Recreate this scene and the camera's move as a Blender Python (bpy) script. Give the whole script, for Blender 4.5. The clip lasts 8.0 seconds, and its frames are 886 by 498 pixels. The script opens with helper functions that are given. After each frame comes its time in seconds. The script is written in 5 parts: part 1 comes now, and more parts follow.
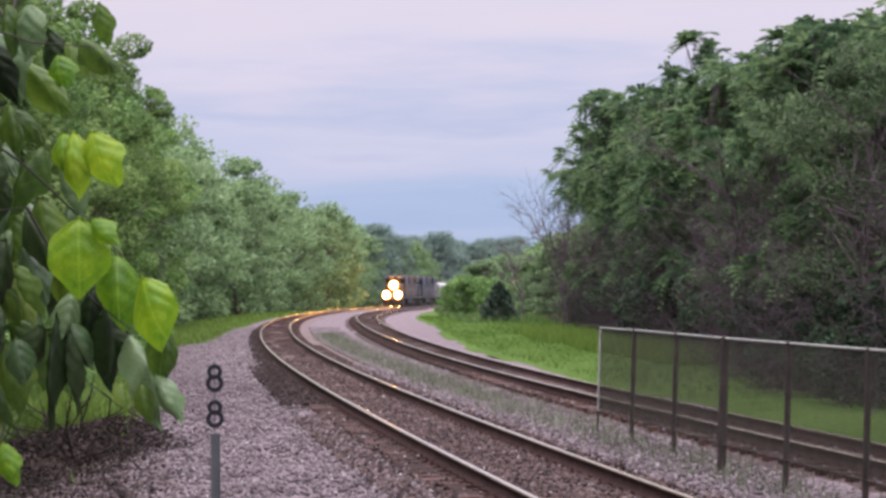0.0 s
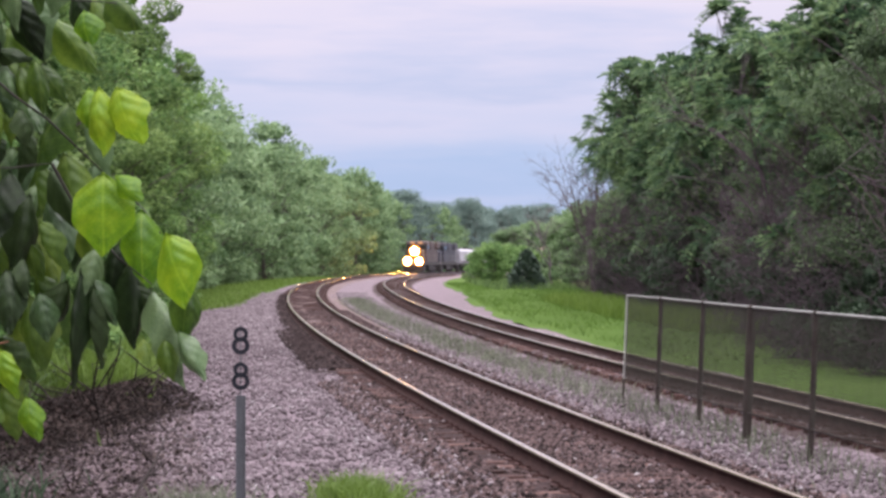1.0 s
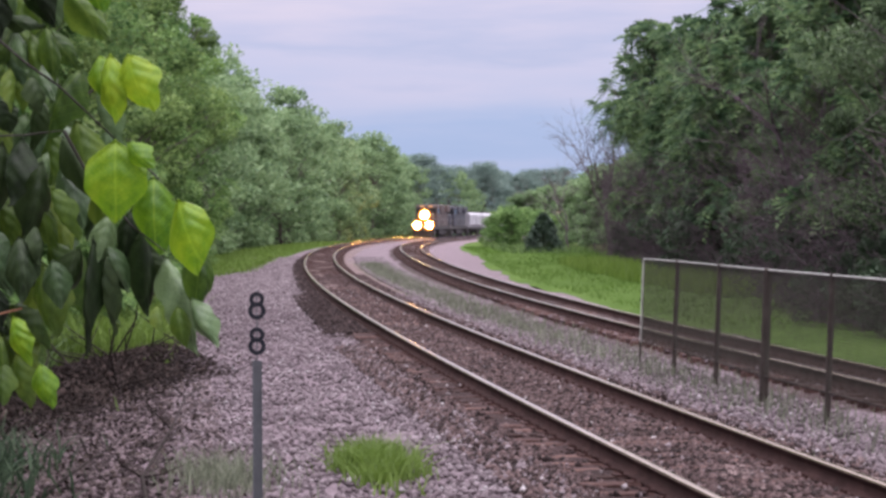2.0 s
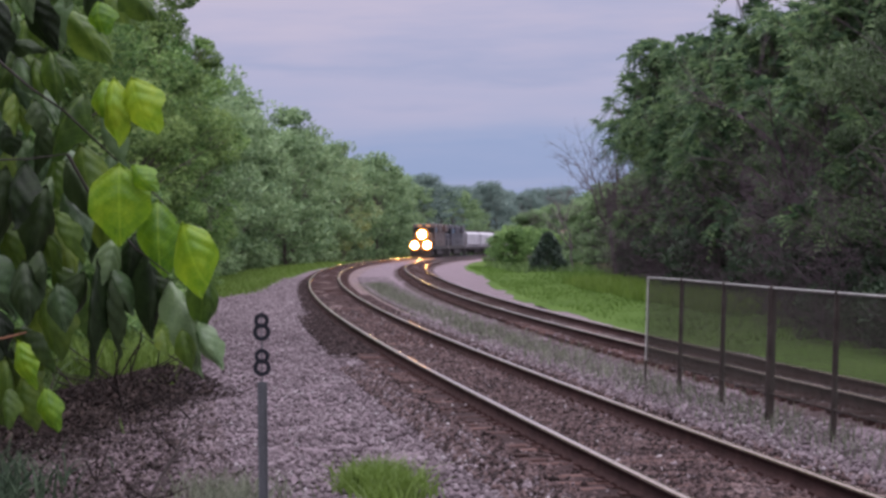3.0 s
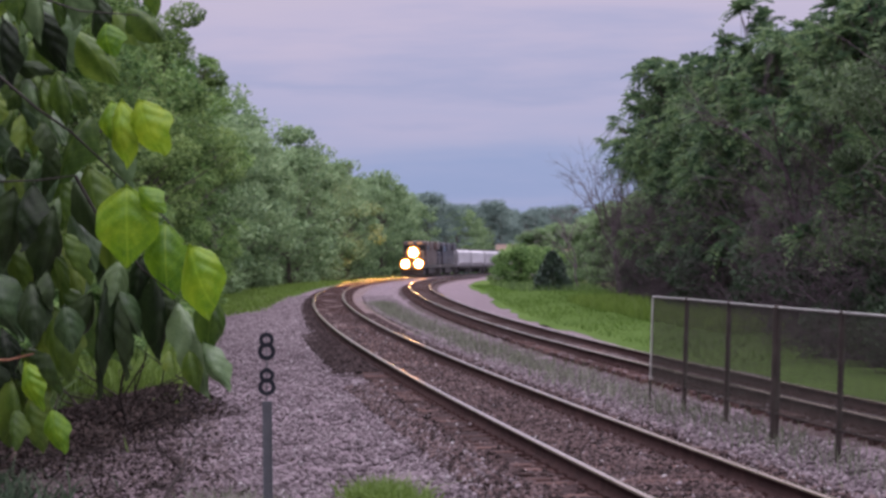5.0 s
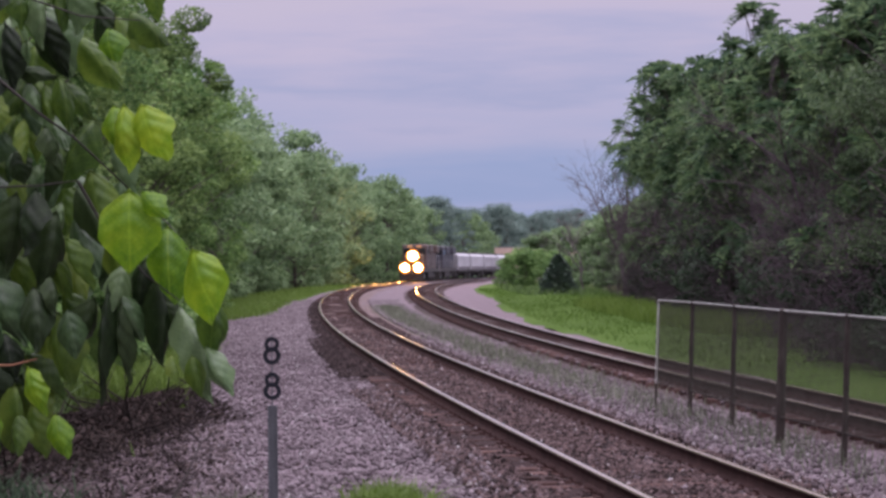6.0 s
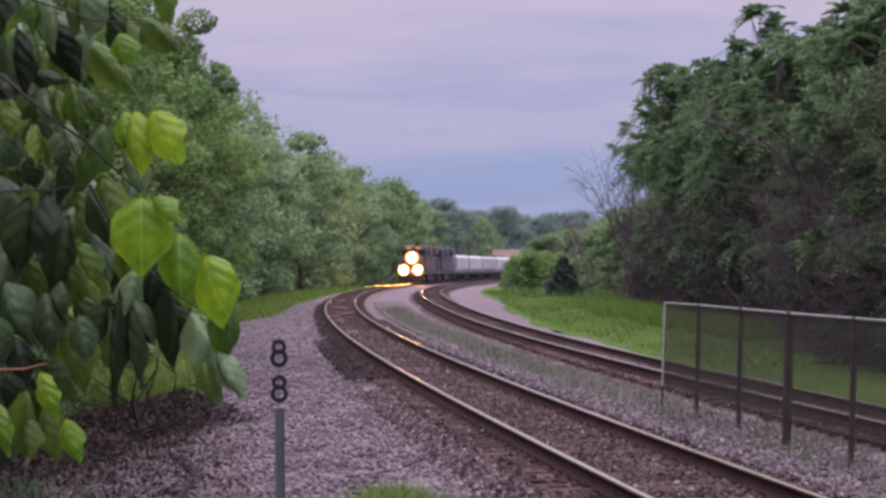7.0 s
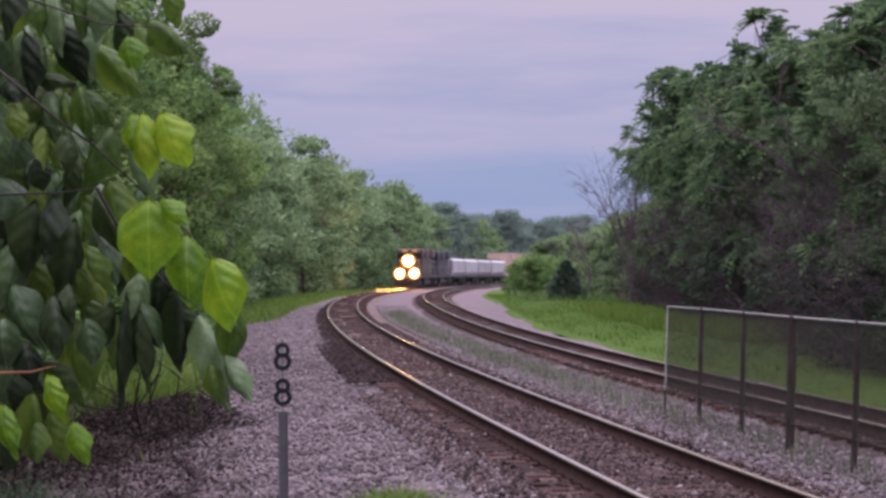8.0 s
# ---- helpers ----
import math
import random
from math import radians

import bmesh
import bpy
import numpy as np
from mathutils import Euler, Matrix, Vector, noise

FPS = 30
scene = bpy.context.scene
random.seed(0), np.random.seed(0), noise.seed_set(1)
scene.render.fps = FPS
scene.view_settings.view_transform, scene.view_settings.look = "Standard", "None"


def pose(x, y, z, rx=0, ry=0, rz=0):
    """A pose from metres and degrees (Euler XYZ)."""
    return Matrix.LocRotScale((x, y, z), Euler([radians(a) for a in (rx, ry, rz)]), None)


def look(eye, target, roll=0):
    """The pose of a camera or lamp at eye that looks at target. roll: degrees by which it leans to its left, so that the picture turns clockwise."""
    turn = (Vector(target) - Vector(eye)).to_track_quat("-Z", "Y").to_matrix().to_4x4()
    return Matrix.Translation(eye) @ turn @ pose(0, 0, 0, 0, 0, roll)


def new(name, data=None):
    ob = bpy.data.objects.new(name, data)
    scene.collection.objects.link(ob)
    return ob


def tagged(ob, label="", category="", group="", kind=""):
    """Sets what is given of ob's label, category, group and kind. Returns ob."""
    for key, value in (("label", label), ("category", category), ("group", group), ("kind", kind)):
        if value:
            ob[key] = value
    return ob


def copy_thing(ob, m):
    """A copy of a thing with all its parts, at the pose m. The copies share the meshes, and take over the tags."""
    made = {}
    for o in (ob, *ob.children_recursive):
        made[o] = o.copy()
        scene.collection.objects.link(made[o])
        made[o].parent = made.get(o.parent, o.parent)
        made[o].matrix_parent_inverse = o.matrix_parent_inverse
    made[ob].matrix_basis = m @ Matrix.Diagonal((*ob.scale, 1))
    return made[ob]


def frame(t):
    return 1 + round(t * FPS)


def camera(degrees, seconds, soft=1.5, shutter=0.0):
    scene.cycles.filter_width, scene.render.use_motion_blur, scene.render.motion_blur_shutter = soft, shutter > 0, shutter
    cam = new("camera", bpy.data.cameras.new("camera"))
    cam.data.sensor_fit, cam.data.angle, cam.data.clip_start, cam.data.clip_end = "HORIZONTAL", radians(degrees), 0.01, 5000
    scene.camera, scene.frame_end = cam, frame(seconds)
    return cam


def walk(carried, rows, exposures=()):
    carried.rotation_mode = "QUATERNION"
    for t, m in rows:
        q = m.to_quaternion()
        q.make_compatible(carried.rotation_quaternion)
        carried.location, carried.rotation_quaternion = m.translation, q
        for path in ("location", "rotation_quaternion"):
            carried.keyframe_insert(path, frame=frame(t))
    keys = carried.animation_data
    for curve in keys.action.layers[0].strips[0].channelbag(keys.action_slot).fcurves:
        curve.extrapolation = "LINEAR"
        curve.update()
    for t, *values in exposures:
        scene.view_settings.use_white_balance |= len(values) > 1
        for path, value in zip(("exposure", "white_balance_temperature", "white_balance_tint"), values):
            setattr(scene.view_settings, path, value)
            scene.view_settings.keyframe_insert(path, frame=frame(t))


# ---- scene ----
# ---- the camera: a phone held by hand, zoomed in along the track ----
cam = camera(22.7, 8.0, soft=3.0)
EXPOSURES = [(0.0, 0.12, 6490, 16), (0.5, 0.14, 6490, 16), (1.0, 0.26, 6500, 16), (1.5, 0.37, 6490, 16), (1.7, 0.3, 6470, 17), (2.8, -0.3, 6250, 21),
             (3.5, -0.34, 6220, 23), (4.5, -0.34, 6220, 25), (6.0, -0.34, 6230, 27), (8.0, -0.34, 6230, 28)]
walk(cam, [
    (0, pose(-0.0184, 0, 2.2912, 91.004, 0, -0.914) @ pose(0, 0, 0, 0, 0, -0.622)),
    (0.3, pose(-0.0208, 0, 2.2884, 90.916, 0, -0.940) @ pose(0, 0, 0, 0, 0, -0.513)),
    (0.5, pose(-0.0224, 0, 2.2865, 90.735, 0, -0.860) @ pose(0, 0, 0, 0, 0, -0.264)),
    (0.8, pose(-0.0140, 0, 2.2810, 90.539, 0, -0.213) @ pose(0, 0, 0, 0, 0, -0.060)),
    (1, pose(-0.0093, 0, 2.2778, 90.142, 0, -0.183) @ pose(0, 0, 0, 0, 0, -0.013)),
    (1.2, pose(-0.0056, 0, 2.2787, 89.508, 0, -0.094) @ pose(0, 0, 0, 0, 0, 0.085)),
    (1.5, pose(-0.0000, 0, 2.2800, 89.281, 0, -0.000) @ pose(0, 0, 0, 0, 0, 0.000)),
    (1.7, pose(0.0001, 0, 2.2805, 89.176, 0, 0.137) @ pose(0, 0, 0, 0, 0, -0.044)),
    (2.8, pose(0.0005, 0, 2.2832, 89.586, 0, 0.371) @ pose(0, 0, 0, 0, 0, -0.694)),
    (3, pose(0.0006, 0, 2.2837, 89.722, 0, 0.367) @ pose(0, 0, 0, 0, 0, -0.619)),
    (3.5, pose(-0.0033, 0, 2.2862, 89.828, 0, 0.371) @ pose(0, 0, 0, 0, 0, -0.615)),
    (4, pose(-0.0025, 0, 2.2887, 89.956, 0, 0.336) @ pose(0, 0, 0, 0, 0, -0.571)),
    (4.5, pose(-0.0093, 0, 2.2900, 90.126, 0, 0.331) @ pose(0, 0, 0, 0, 0, -0.529)),
    (4.7, pose(-0.0079, 0, 2.2903, 90.153, 0, 0.390) @ pose(0, 0, 0, 0, 0, -0.527)),
    (5.8, pose(0.0001, 0, 2.2915, 90.326, 0, 0.597) @ pose(0, 0, 0, 0, 0, -0.636)),
    (6, pose(0.0016, 0, 2.2917, 90.306, 0, 0.627) @ pose(0, 0, 0, 0, 0, -0.667)),
    (6.5, pose(-0.0016, 0, 2.2932, 90.309, 0, 0.769) @ pose(0, 0, 0, 0, 0, -0.672)),
    (7, pose(-0.0108, 0, 2.2960, 90.364, 0, 0.769) @ pose(0, 0, 0, 0, 0, -0.645)),
    (7.5, pose(-0.0142, 0, 2.2964, 90.375, 0, 0.791) @ pose(0, 0, 0, 0, 0, -0.623)),
    (8, pose(-0.0207, 0, 2.2957, 90.458, 0, 0.828) @ pose(0, 0, 0, 0, 0, -0.588)),
], EXPOSURES)

# ---- light: an overcast evening sky and a very soft low sun behind it ----
world = bpy.data.worlds.new("sky")
scene.world = world
world.use_nodes = True
wn, wl = world.node_tree.nodes, world.node_tree.links
wn.clear()


def wnode(kind, **settings):
    n = wn.new(kind)
    for k, v in settings.items():
        n.inputs[k].default_value = v
    return n


w_out, w_bg = wn.new("ShaderNodeOutputWorld"), wn.new("ShaderNodeBackground")
w_sky = wn.new("ShaderNodeTexSky")
w_sky.sky_type, w_sky.sun_disc = "NISHITA", False
w_sky.sun_elevation, w_sky.sun_rotation = radians(65), radians(152)
w_sky.air_density, w_sky.dust_density = 1.0, 3.0
w_scale = wn.new("ShaderNodeVectorMath")
w_scale.operation = "SCALE"
w_scale.inputs["Scale"].default_value = 0.1
wl.new(w_sky.outputs[0], w_scale.inputs[0])
w_co = wn.new("ShaderNodeTexCoord")
w_sep = wn.new("ShaderNodeSeparateXYZ")
wl.new(w_co.outputs["Generated"], w_sep.inputs[0])
# cloud layers: pale mauve high up, bluer streaks low over the horizon
w_map = wn.new("ShaderNodeMapping")
w_map.inputs["Scale"].default_value = (4.0, 4.0, 30.0)
wl.new(w_co.outputs["Generated"], w_map.inputs[0])
w_noise = wnode("ShaderNodeTexNoise", Scale=1.6, Detail=5.0, Roughness=0.55)
wl.new(w_map.outputs[0], w_noise.inputs["Vector"])
w_add = wn.new("ShaderNodeMath")
w_add.operation = "MULTIPLY_ADD"
w_add.inputs[1].default_value, w_add.inputs[2].default_value = 0.10, -0.05
wl.new(w_noise.outputs["Fac"], w_add.inputs[0])
w_sum = wn.new("ShaderNodeMath")
wl.new(w_sep.outputs["Z"], w_sum.inputs[0])
wl.new(w_add.outputs[0], w_sum.inputs[1])
w_ramp = wn.new("ShaderNodeValToRGB")
for at, colour in ((0.0, (0.36, 0.50, 0.72)), (0.03, (0.42, 0.54, 0.77)), (0.055, (0.54, 0.60, 0.79)), (0.074, (0.61, 0.63, 0.80)), (0.086, (0.52, 0.575, 0.765)), (0.097, (0.60, 0.62, 0.79)), (0.112, (0.71, 0.68, 0.81)), (0.14, (0.76, 0.71, 0.80)), (1.0, (0.80, 0.76, 0.82))):
    e = w_ramp.color_ramp.elements.new(at)
    e.color = (*colour, 1)
w_ramp.color_ramp.elements.remove(w_ramp.color_ramp.elements[0])
w_ramp.color_ramp.elements.remove(w_ramp.color_ramp.elements[-1])
wl.new(w_sum.outputs[0], w_ramp.inputs[0])
w_mix = wn.new("ShaderNodeMixRGB")
w_mix.inputs[0].default_value = 0.88
wl.new(w_scale.outputs[0], w_mix.inputs[1])
wl.new(w_ramp.outputs[0], w_mix.inputs[2])
wl.new(w_mix.outputs[0], w_bg.inputs["Color"])
# an overcast sky is brighter overhead than at the horizon
w_range = wn.new("ShaderNodeMapRange")
for k, v in ((1, 0.14), (2, 0.8), (3, 1.0), (4, 4.5)):
    w_range.inputs[k].default_value = v
wl.new(w_sep.outputs["Z"], w_range.inputs[0])
wl.new(w_range.outputs[0], w_bg.inputs["Strength"])
wl.new(w_bg.outputs[0], w_out.inputs[0])

sun = new("sun", bpy.data.lights.new("sun", "SUN"))
sun.data.energy, sun.data.angle, sun.data.color = 1.0, radians(25), (1.0, 0.95, 0.9)
sun.matrix_world = look((15, -28, 70), (0, 0, 0))


# ---- materials ----
def material(name, colours, scale=4.0, rough=0.8, metal=0.0, bump=0.0, bump_scale=40.0, fine=0.35, through_light=0.0, island=0.0, per_object=0.0, gloss=0.5, spread=0.22):
    """A surface whose colour wanders between the given colours at a large and a small scale."""
    m = bpy.data.materials.new(name)
    m.use_nodes = True
    n, l = m.node_tree.nodes, m.node_tree.links
    b = n["Principled BSDF"]
    co = n.new("ShaderNodeTexCoord")
    big, small = n.new("ShaderNodeTexNoise"), n.new("ShaderNodeTexNoise")
    big.inputs["Scale"].default_value, small.inputs["Scale"].default_value = scale, scale * 11
    big.inputs["Detail"].default_value = small.inputs["Detail"].default_value = 4
    for t in (big, small):
        l.new(co.outputs["Object"], t.inputs["Vector"])
    mix = n.new("ShaderNodeMath")
    mix.operation = "MULTIPLY_ADD"
    mix.inputs[1].default_value = fine
    l.new(small.outputs["Fac"], mix.inputs[0])
    scaled = n.new("ShaderNodeMath")
    scaled.operation = "MULTIPLY"
    scaled.inputs[1].default_value = 1 - fine
    l.new(big.outputs["Fac"], scaled.inputs[0])
    l.new(scaled.outputs[0], mix.inputs[2])
    last = mix.outputs[0]
    if island or per_object:
        source = n.new("ShaderNodeNewGeometry").outputs["Random Per Island"] if island else n.new("ShaderNodeObjectInfo").outputs["Random"]
        shift = n.new("ShaderNodeMath")
        shift.operation = "MULTIPLY_ADD"
        amount = island or per_object
        shift.inputs[1].default_value = amount
        l.new(source, shift.inputs[0])
        centre = n.new("ShaderNodeMath")
        centre.operation = "ADD"
        centre.inputs[1].default_value = -amount / 2
        l.new(last, centre.inputs[0])
        l.new(centre.outputs[0], shift.inputs[2])
        last = shift.outputs[0]
    ramp = n.new("ShaderNodeValToRGB")
    l.new(last, ramp.inputs[0])
    el = ramp.color_ramp.elements
    el[0].position, el[0].color = 0.5 - spread, (*colours[0], 1)
    el[1].position, el[1].color = 0.5 + spread, (*colours[-1], 1)
    for i, c in enumerate(colours[1:-1]):
        el.new(0.5 - spread + 2 * spread * (i + 1) / (len(colours) - 1)).color = (*c, 1)
    l.new(ramp.outputs[0], b.inputs["Base Color"])
    b.inputs["Roughness"].default_value, b.inputs["Metallic"].default_value = rough, metal
    b.inputs["Specular IOR Level"].default_value = gloss
    if bump:
        t, h = n.new("ShaderNodeTexNoise"), n.new("ShaderNodeBump")
        t.inputs["Scale"].default_value, t.inputs["Detail"].default_value = bump_scale, 5
        h.inputs["Strength"].default_value, h.inputs["Distance"].default_value = bump, 0.03
        l.new(co.outputs["Object"], t.inputs["Vector"])
        l.new(t.outputs["Fac"], h.inputs["Height"])
        l.new(h.outputs[0], b.inputs["Normal"])
    if through_light:
        tr, add = n.new("ShaderNodeBsdfTranslucent"), n.new("ShaderNodeMixShader")
        l.new(ramp.outputs[0], tr.inputs["Color"])
        add.inputs[0].default_value = through_light
        l.new(b.outputs[0], add.inputs[1])
        l.new(tr.outputs[0], add.inputs[2])
        l.new(add.outputs[0], n["Material Output"].inputs[0])
    return m


def glowing(name, colour, strength, body=0.9):
    m = bpy.data.materials.new(name)
    m.use_nodes = True
    b = m.node_tree.nodes["Principled BSDF"]
    b.inputs["Base Color"].default_value = (body, body, body, 1)
    b.inputs["Emission Color"].default_value, b.inputs["Emission Strength"].default_value = (*colour, 1), strength
    return m


BALLAST = material("ballast", [(0.06402, 0.0478, 0.05676), (0.1319, 0.1003, 0.1162), (0.2305, 0.1858, 0.2099)], 1.6, 0.9, bump=1.0, bump_scale=13, fine=0.8, gloss=0.1)
FOULED = material("fouled_ballast", [(0.01944, 0.01215, 0.01215), (0.04536, 0.02997, 0.02997), (0.08505, 0.06156, 0.06156)], 0.9, 0.95, bump=0.9, bump_scale=18, fine=0.6, gloss=0.15)
EDGE = material("oily_brown_ballast", [(0.00966, 0.004788, 0.004987), (0.02254, 0.01164, 0.01197), (0.04427, 0.02527, 0.02527)], 0.9, 0.95, bump=0.9, bump_scale=18, fine=0.6, gloss=0.15)
BETWEEN = material("brown_ballast", [(0.0462, 0.02982, 0.02982), (0.1092, 0.07392, 0.07308), (0.21, 0.149, 0.147)], 0.9, 0.95, bump=0.9, bump_scale=18, fine=0.6, gloss=0.3)
STONES = material("ballast_stone", [(0.06439, 0.04925, 0.05632), (0.1132, 0.08719, 0.09952), (0.2028, 0.1672, 0.1851)], 0.9, 0.85, island=0.36, gloss=0.3)
LOOSE_STONE = material("loose_stone", [(0.0485, 0.03672, 0.042), (0.1164, 0.0918, 0.104), (0.2328, 0.1989, 0.215)], 6.0, 0.88, per_object=0.5, gloss=0.25, bump=0.4, bump_scale=40)
PALE_STONES = material("pale_stone", [(0.1584, 0.1386, 0.1505), (0.2376, 0.2138, 0.2297), (0.3168, 0.293, 0.3089)], 0.9, 0.85, island=0.5, gloss=0.3)
DARK_STONES = material("dark_fouled_stone", [(0.009, 0.00585, 0.006), (0.02175, 0.01425, 0.01462), (0.0465, 0.033, 0.033)], 1.2, 0.95, island=0.6, gloss=0.1)
RUSTY_STONES = material("rusty_stone", [(0.01566, 0.009324, 0.009225), (0.03916, 0.0242, 0.02435), (0.09243, 0.06194, 0.06277)], 1.2, 0.9, island=0.7, gloss=0.2)
SOIL = material("soil", [(0.021, 0.021, 0.0108), (0.042, 0.045, 0.018), (0.066, 0.072, 0.03)], 0.25, 0.95, bump=0.8, bump_scale=9, gloss=0.03)
TURF = material("turf", [(0.03404, 0.06433, 0.0127), (0.05583, 0.09651, 0.02116), (0.07829, 0.1224, 0.03174)], 0.22, 0.95, bump=0.5, bump_scale=14, gloss=0.03)
MULCH = material("mulch", [(0.009315, 0.00652, 0.00621), (0.0326, 0.02252, 0.02049), (0.08694, 0.0621, 0.05589)], 2.5, 0.95, bump=1.0, bump_scale=16, fine=0.6, gloss=0.12)
STEEL = material("worn_rail_steel", [(0.4, 0.315, 0.2451), (0.6, 0.485, 0.3827)], 3.0, 0.18, 0.85, fine=0.5)
RUST = material("rusty_steel", [(0.01944, 0.00912, 0.00864), (0.03888, 0.0192, 0.01824), (0.06912, 0.03648, 0.0336)], 4.0, 0.9, 0.0, gloss=0.12, bump=0.4, bump_scale=60)
TIE = material("old_tie_wood", [(0.021, 0.01144, 0.01032), (0.05775, 0.03168, 0.02924), (0.105, 0.0616, 0.0559)], 3.0, 0.9, bump=0.7, bump_scale=30, per_object=0.4, gloss=0.12)
GALV = material("galvanised_pipe", [(0.10, 0.10, 0.095), (0.20, 0.20, 0.19), (0.30, 0.30, 0.285)], 5.0, 0.5, 0.35, bump=0.2)
OLD_POST = material("weathered_dark_post", [(0.018, 0.014, 0.013), (0.038, 0.03, 0.027), (0.06, 0.05, 0.045)], 5.0, 0.8, bump=0.3, gloss=0.2)
WIRE = material("fence_wire", [(0.03, 0.028, 0.024), (0.06, 0.057, 0.05)], 6.0, 0.9, gloss=0.12)
PALE_PIPE = material("pale_galvanised_pipe", [(0.28, 0.28, 0.27), (0.42, 0.42, 0.40), (0.52, 0.52, 0.5)], 5.0, 0.5, 0.2)
SIGN_POST = material("grey_sign_post", [(0.068, 0.072, 0.084), (0.112, 0.1176, 0.132)], 8.0, 0.6, 0.2, bump=0.2)
SIGN_BLACK = material("black_enamel", [(0.006, 0.007, 0.012), (0.014, 0.016, 0.024)], 8.0, 0.6, gloss=0.2)
BARK = material("bark", [(0.03, 0.024, 0.02), (0.08, 0.066, 0.058), (0.14, 0.12, 0.105)], 3.0, 0.95, bump=0.8, bump_scale=20)
DEAD = material("dead_twigs", [(0.0405, 0.0306, 0.0378), (0.0792, 0.0603, 0.0711), (0.1215, 0.0963, 0.1098)], 3.0, 0.95, gloss=0.1)
BARE = material("bare_grey_bark", [(0.06, 0.05, 0.052), (0.11, 0.092, 0.095), (0.17, 0.145, 0.148)], 3.0, 0.95)
LEAF_A = material("leaves_mid_green", [(0.05799, 0.1202, 0.03775), (0.1218, 0.2175, 0.06742), (0.203, 0.309, 0.1078)], 0.55, 0.6, island=0.3, through_light=0.45, gloss=0.15, fine=0.12, spread=0.13)
LEAF_B = material("leaves_blue_green", [(0.03866, 0.07715, 0.04118), (0.08874, 0.1494, 0.07306), (0.1647, 0.2411, 0.1089)], 0.55, 0.6, island=0.3, through_light=0.45, gloss=0.15, fine=0.12, spread=0.13)
LEAF_F = material("leaves_deep_green", [(0.05492, 0.1016, 0.0321), (0.1076, 0.1814, 0.05618), (0.1813, 0.2644, 0.08526)], 0.55, 0.6, island=0.3, through_light=0.45, gloss=0.15, fine=0.12, spread=0.13)
LEAF_C = material("leaves_light_green", [(0.0748, 0.1404, 0.03179), (0.1215, 0.213, 0.04862), (0.1823, 0.2904, 0.0748)], 0.55, 0.6, island=0.3, through_light=0.35, gloss=0.15, fine=0.12, spread=0.13)
# Distance haze is mixed into this paler green.
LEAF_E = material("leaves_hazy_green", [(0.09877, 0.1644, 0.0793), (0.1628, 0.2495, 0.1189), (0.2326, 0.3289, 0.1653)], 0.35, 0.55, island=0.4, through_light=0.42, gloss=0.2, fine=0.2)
LEAF_D = material("leaves_brown_green", [(0.0383, 0.0616, 0.02979), (0.06854, 0.106, 0.05214), (0.1089, 0.1602, 0.07874)], 0.35, 0.6, island=0.3, through_light=0.45, gloss=0.2, fine=0.12, spread=0.13)
# Needles lightened a little, as haze put into their colour.
NEEDLES = material("spruce_needles", [(0.01125, 0.0275, 0.0175), (0.025, 0.05375, 0.03375), (0.0475, 0.0875, 0.05)], 1.0, 0.6, island=0.5)
# Bluer still: the farthest trees carry the haze in their leaf colour.
HAZED_FAR_LEAF = material("hazed_far_leaves", [(0.102, 0.156, 0.138), (0.144, 0.204, 0.18), (0.186, 0.252, 0.216)], 0.3, 0.6, island=0.2, through_light=0.4, gloss=0.2, fine=0.2)
VERGE = material("verge_grass_blades", [(0.05102, 0.09816, 0.01746), (0.07144, 0.1316, 0.0237), (0.09183, 0.1583, 0.03242)], 0.15, 0.8, island=0.1, through_light=0.3, gloss=0.05)
GRASS = material("grass_blades", [(0.075, 0.128, 0.019), (0.11, 0.18, 0.028), (0.14, 0.215, 0.038)], 0.4, 0.7, island=0.12, through_light=0.4)
WEED = material("weed_blades", [(0.0736, 0.0861, 0.0558), (0.1242, 0.1397, 0.0945), (0.184, 0.2027, 0.144)], 0.5, 0.7, island=0.6, through_light=0.35)
UNDER = material("undergrowth_leaf", [(0.04, 0.075, 0.02), (0.08, 0.14, 0.035), (0.13, 0.2, 0.06)], 0.5, 0.7, island=0.6, through_light=0.35)
SHRUB = material("dark_shrub_leaf", [(0.0156, 0.0312, 0.0169), (0.0364, 0.0598, 0.0351), (0.0676, 0.0988, 0.0585)], 0.5, 0.6, island=0.3, through_light=0.3, gloss=0.1)
STRAW = material("dry_stalks", [(0.05, 0.037, 0.026), (0.10, 0.08, 0.055), (0.17, 0.145, 0.105)], 1.0, 0.8, island=0.6)


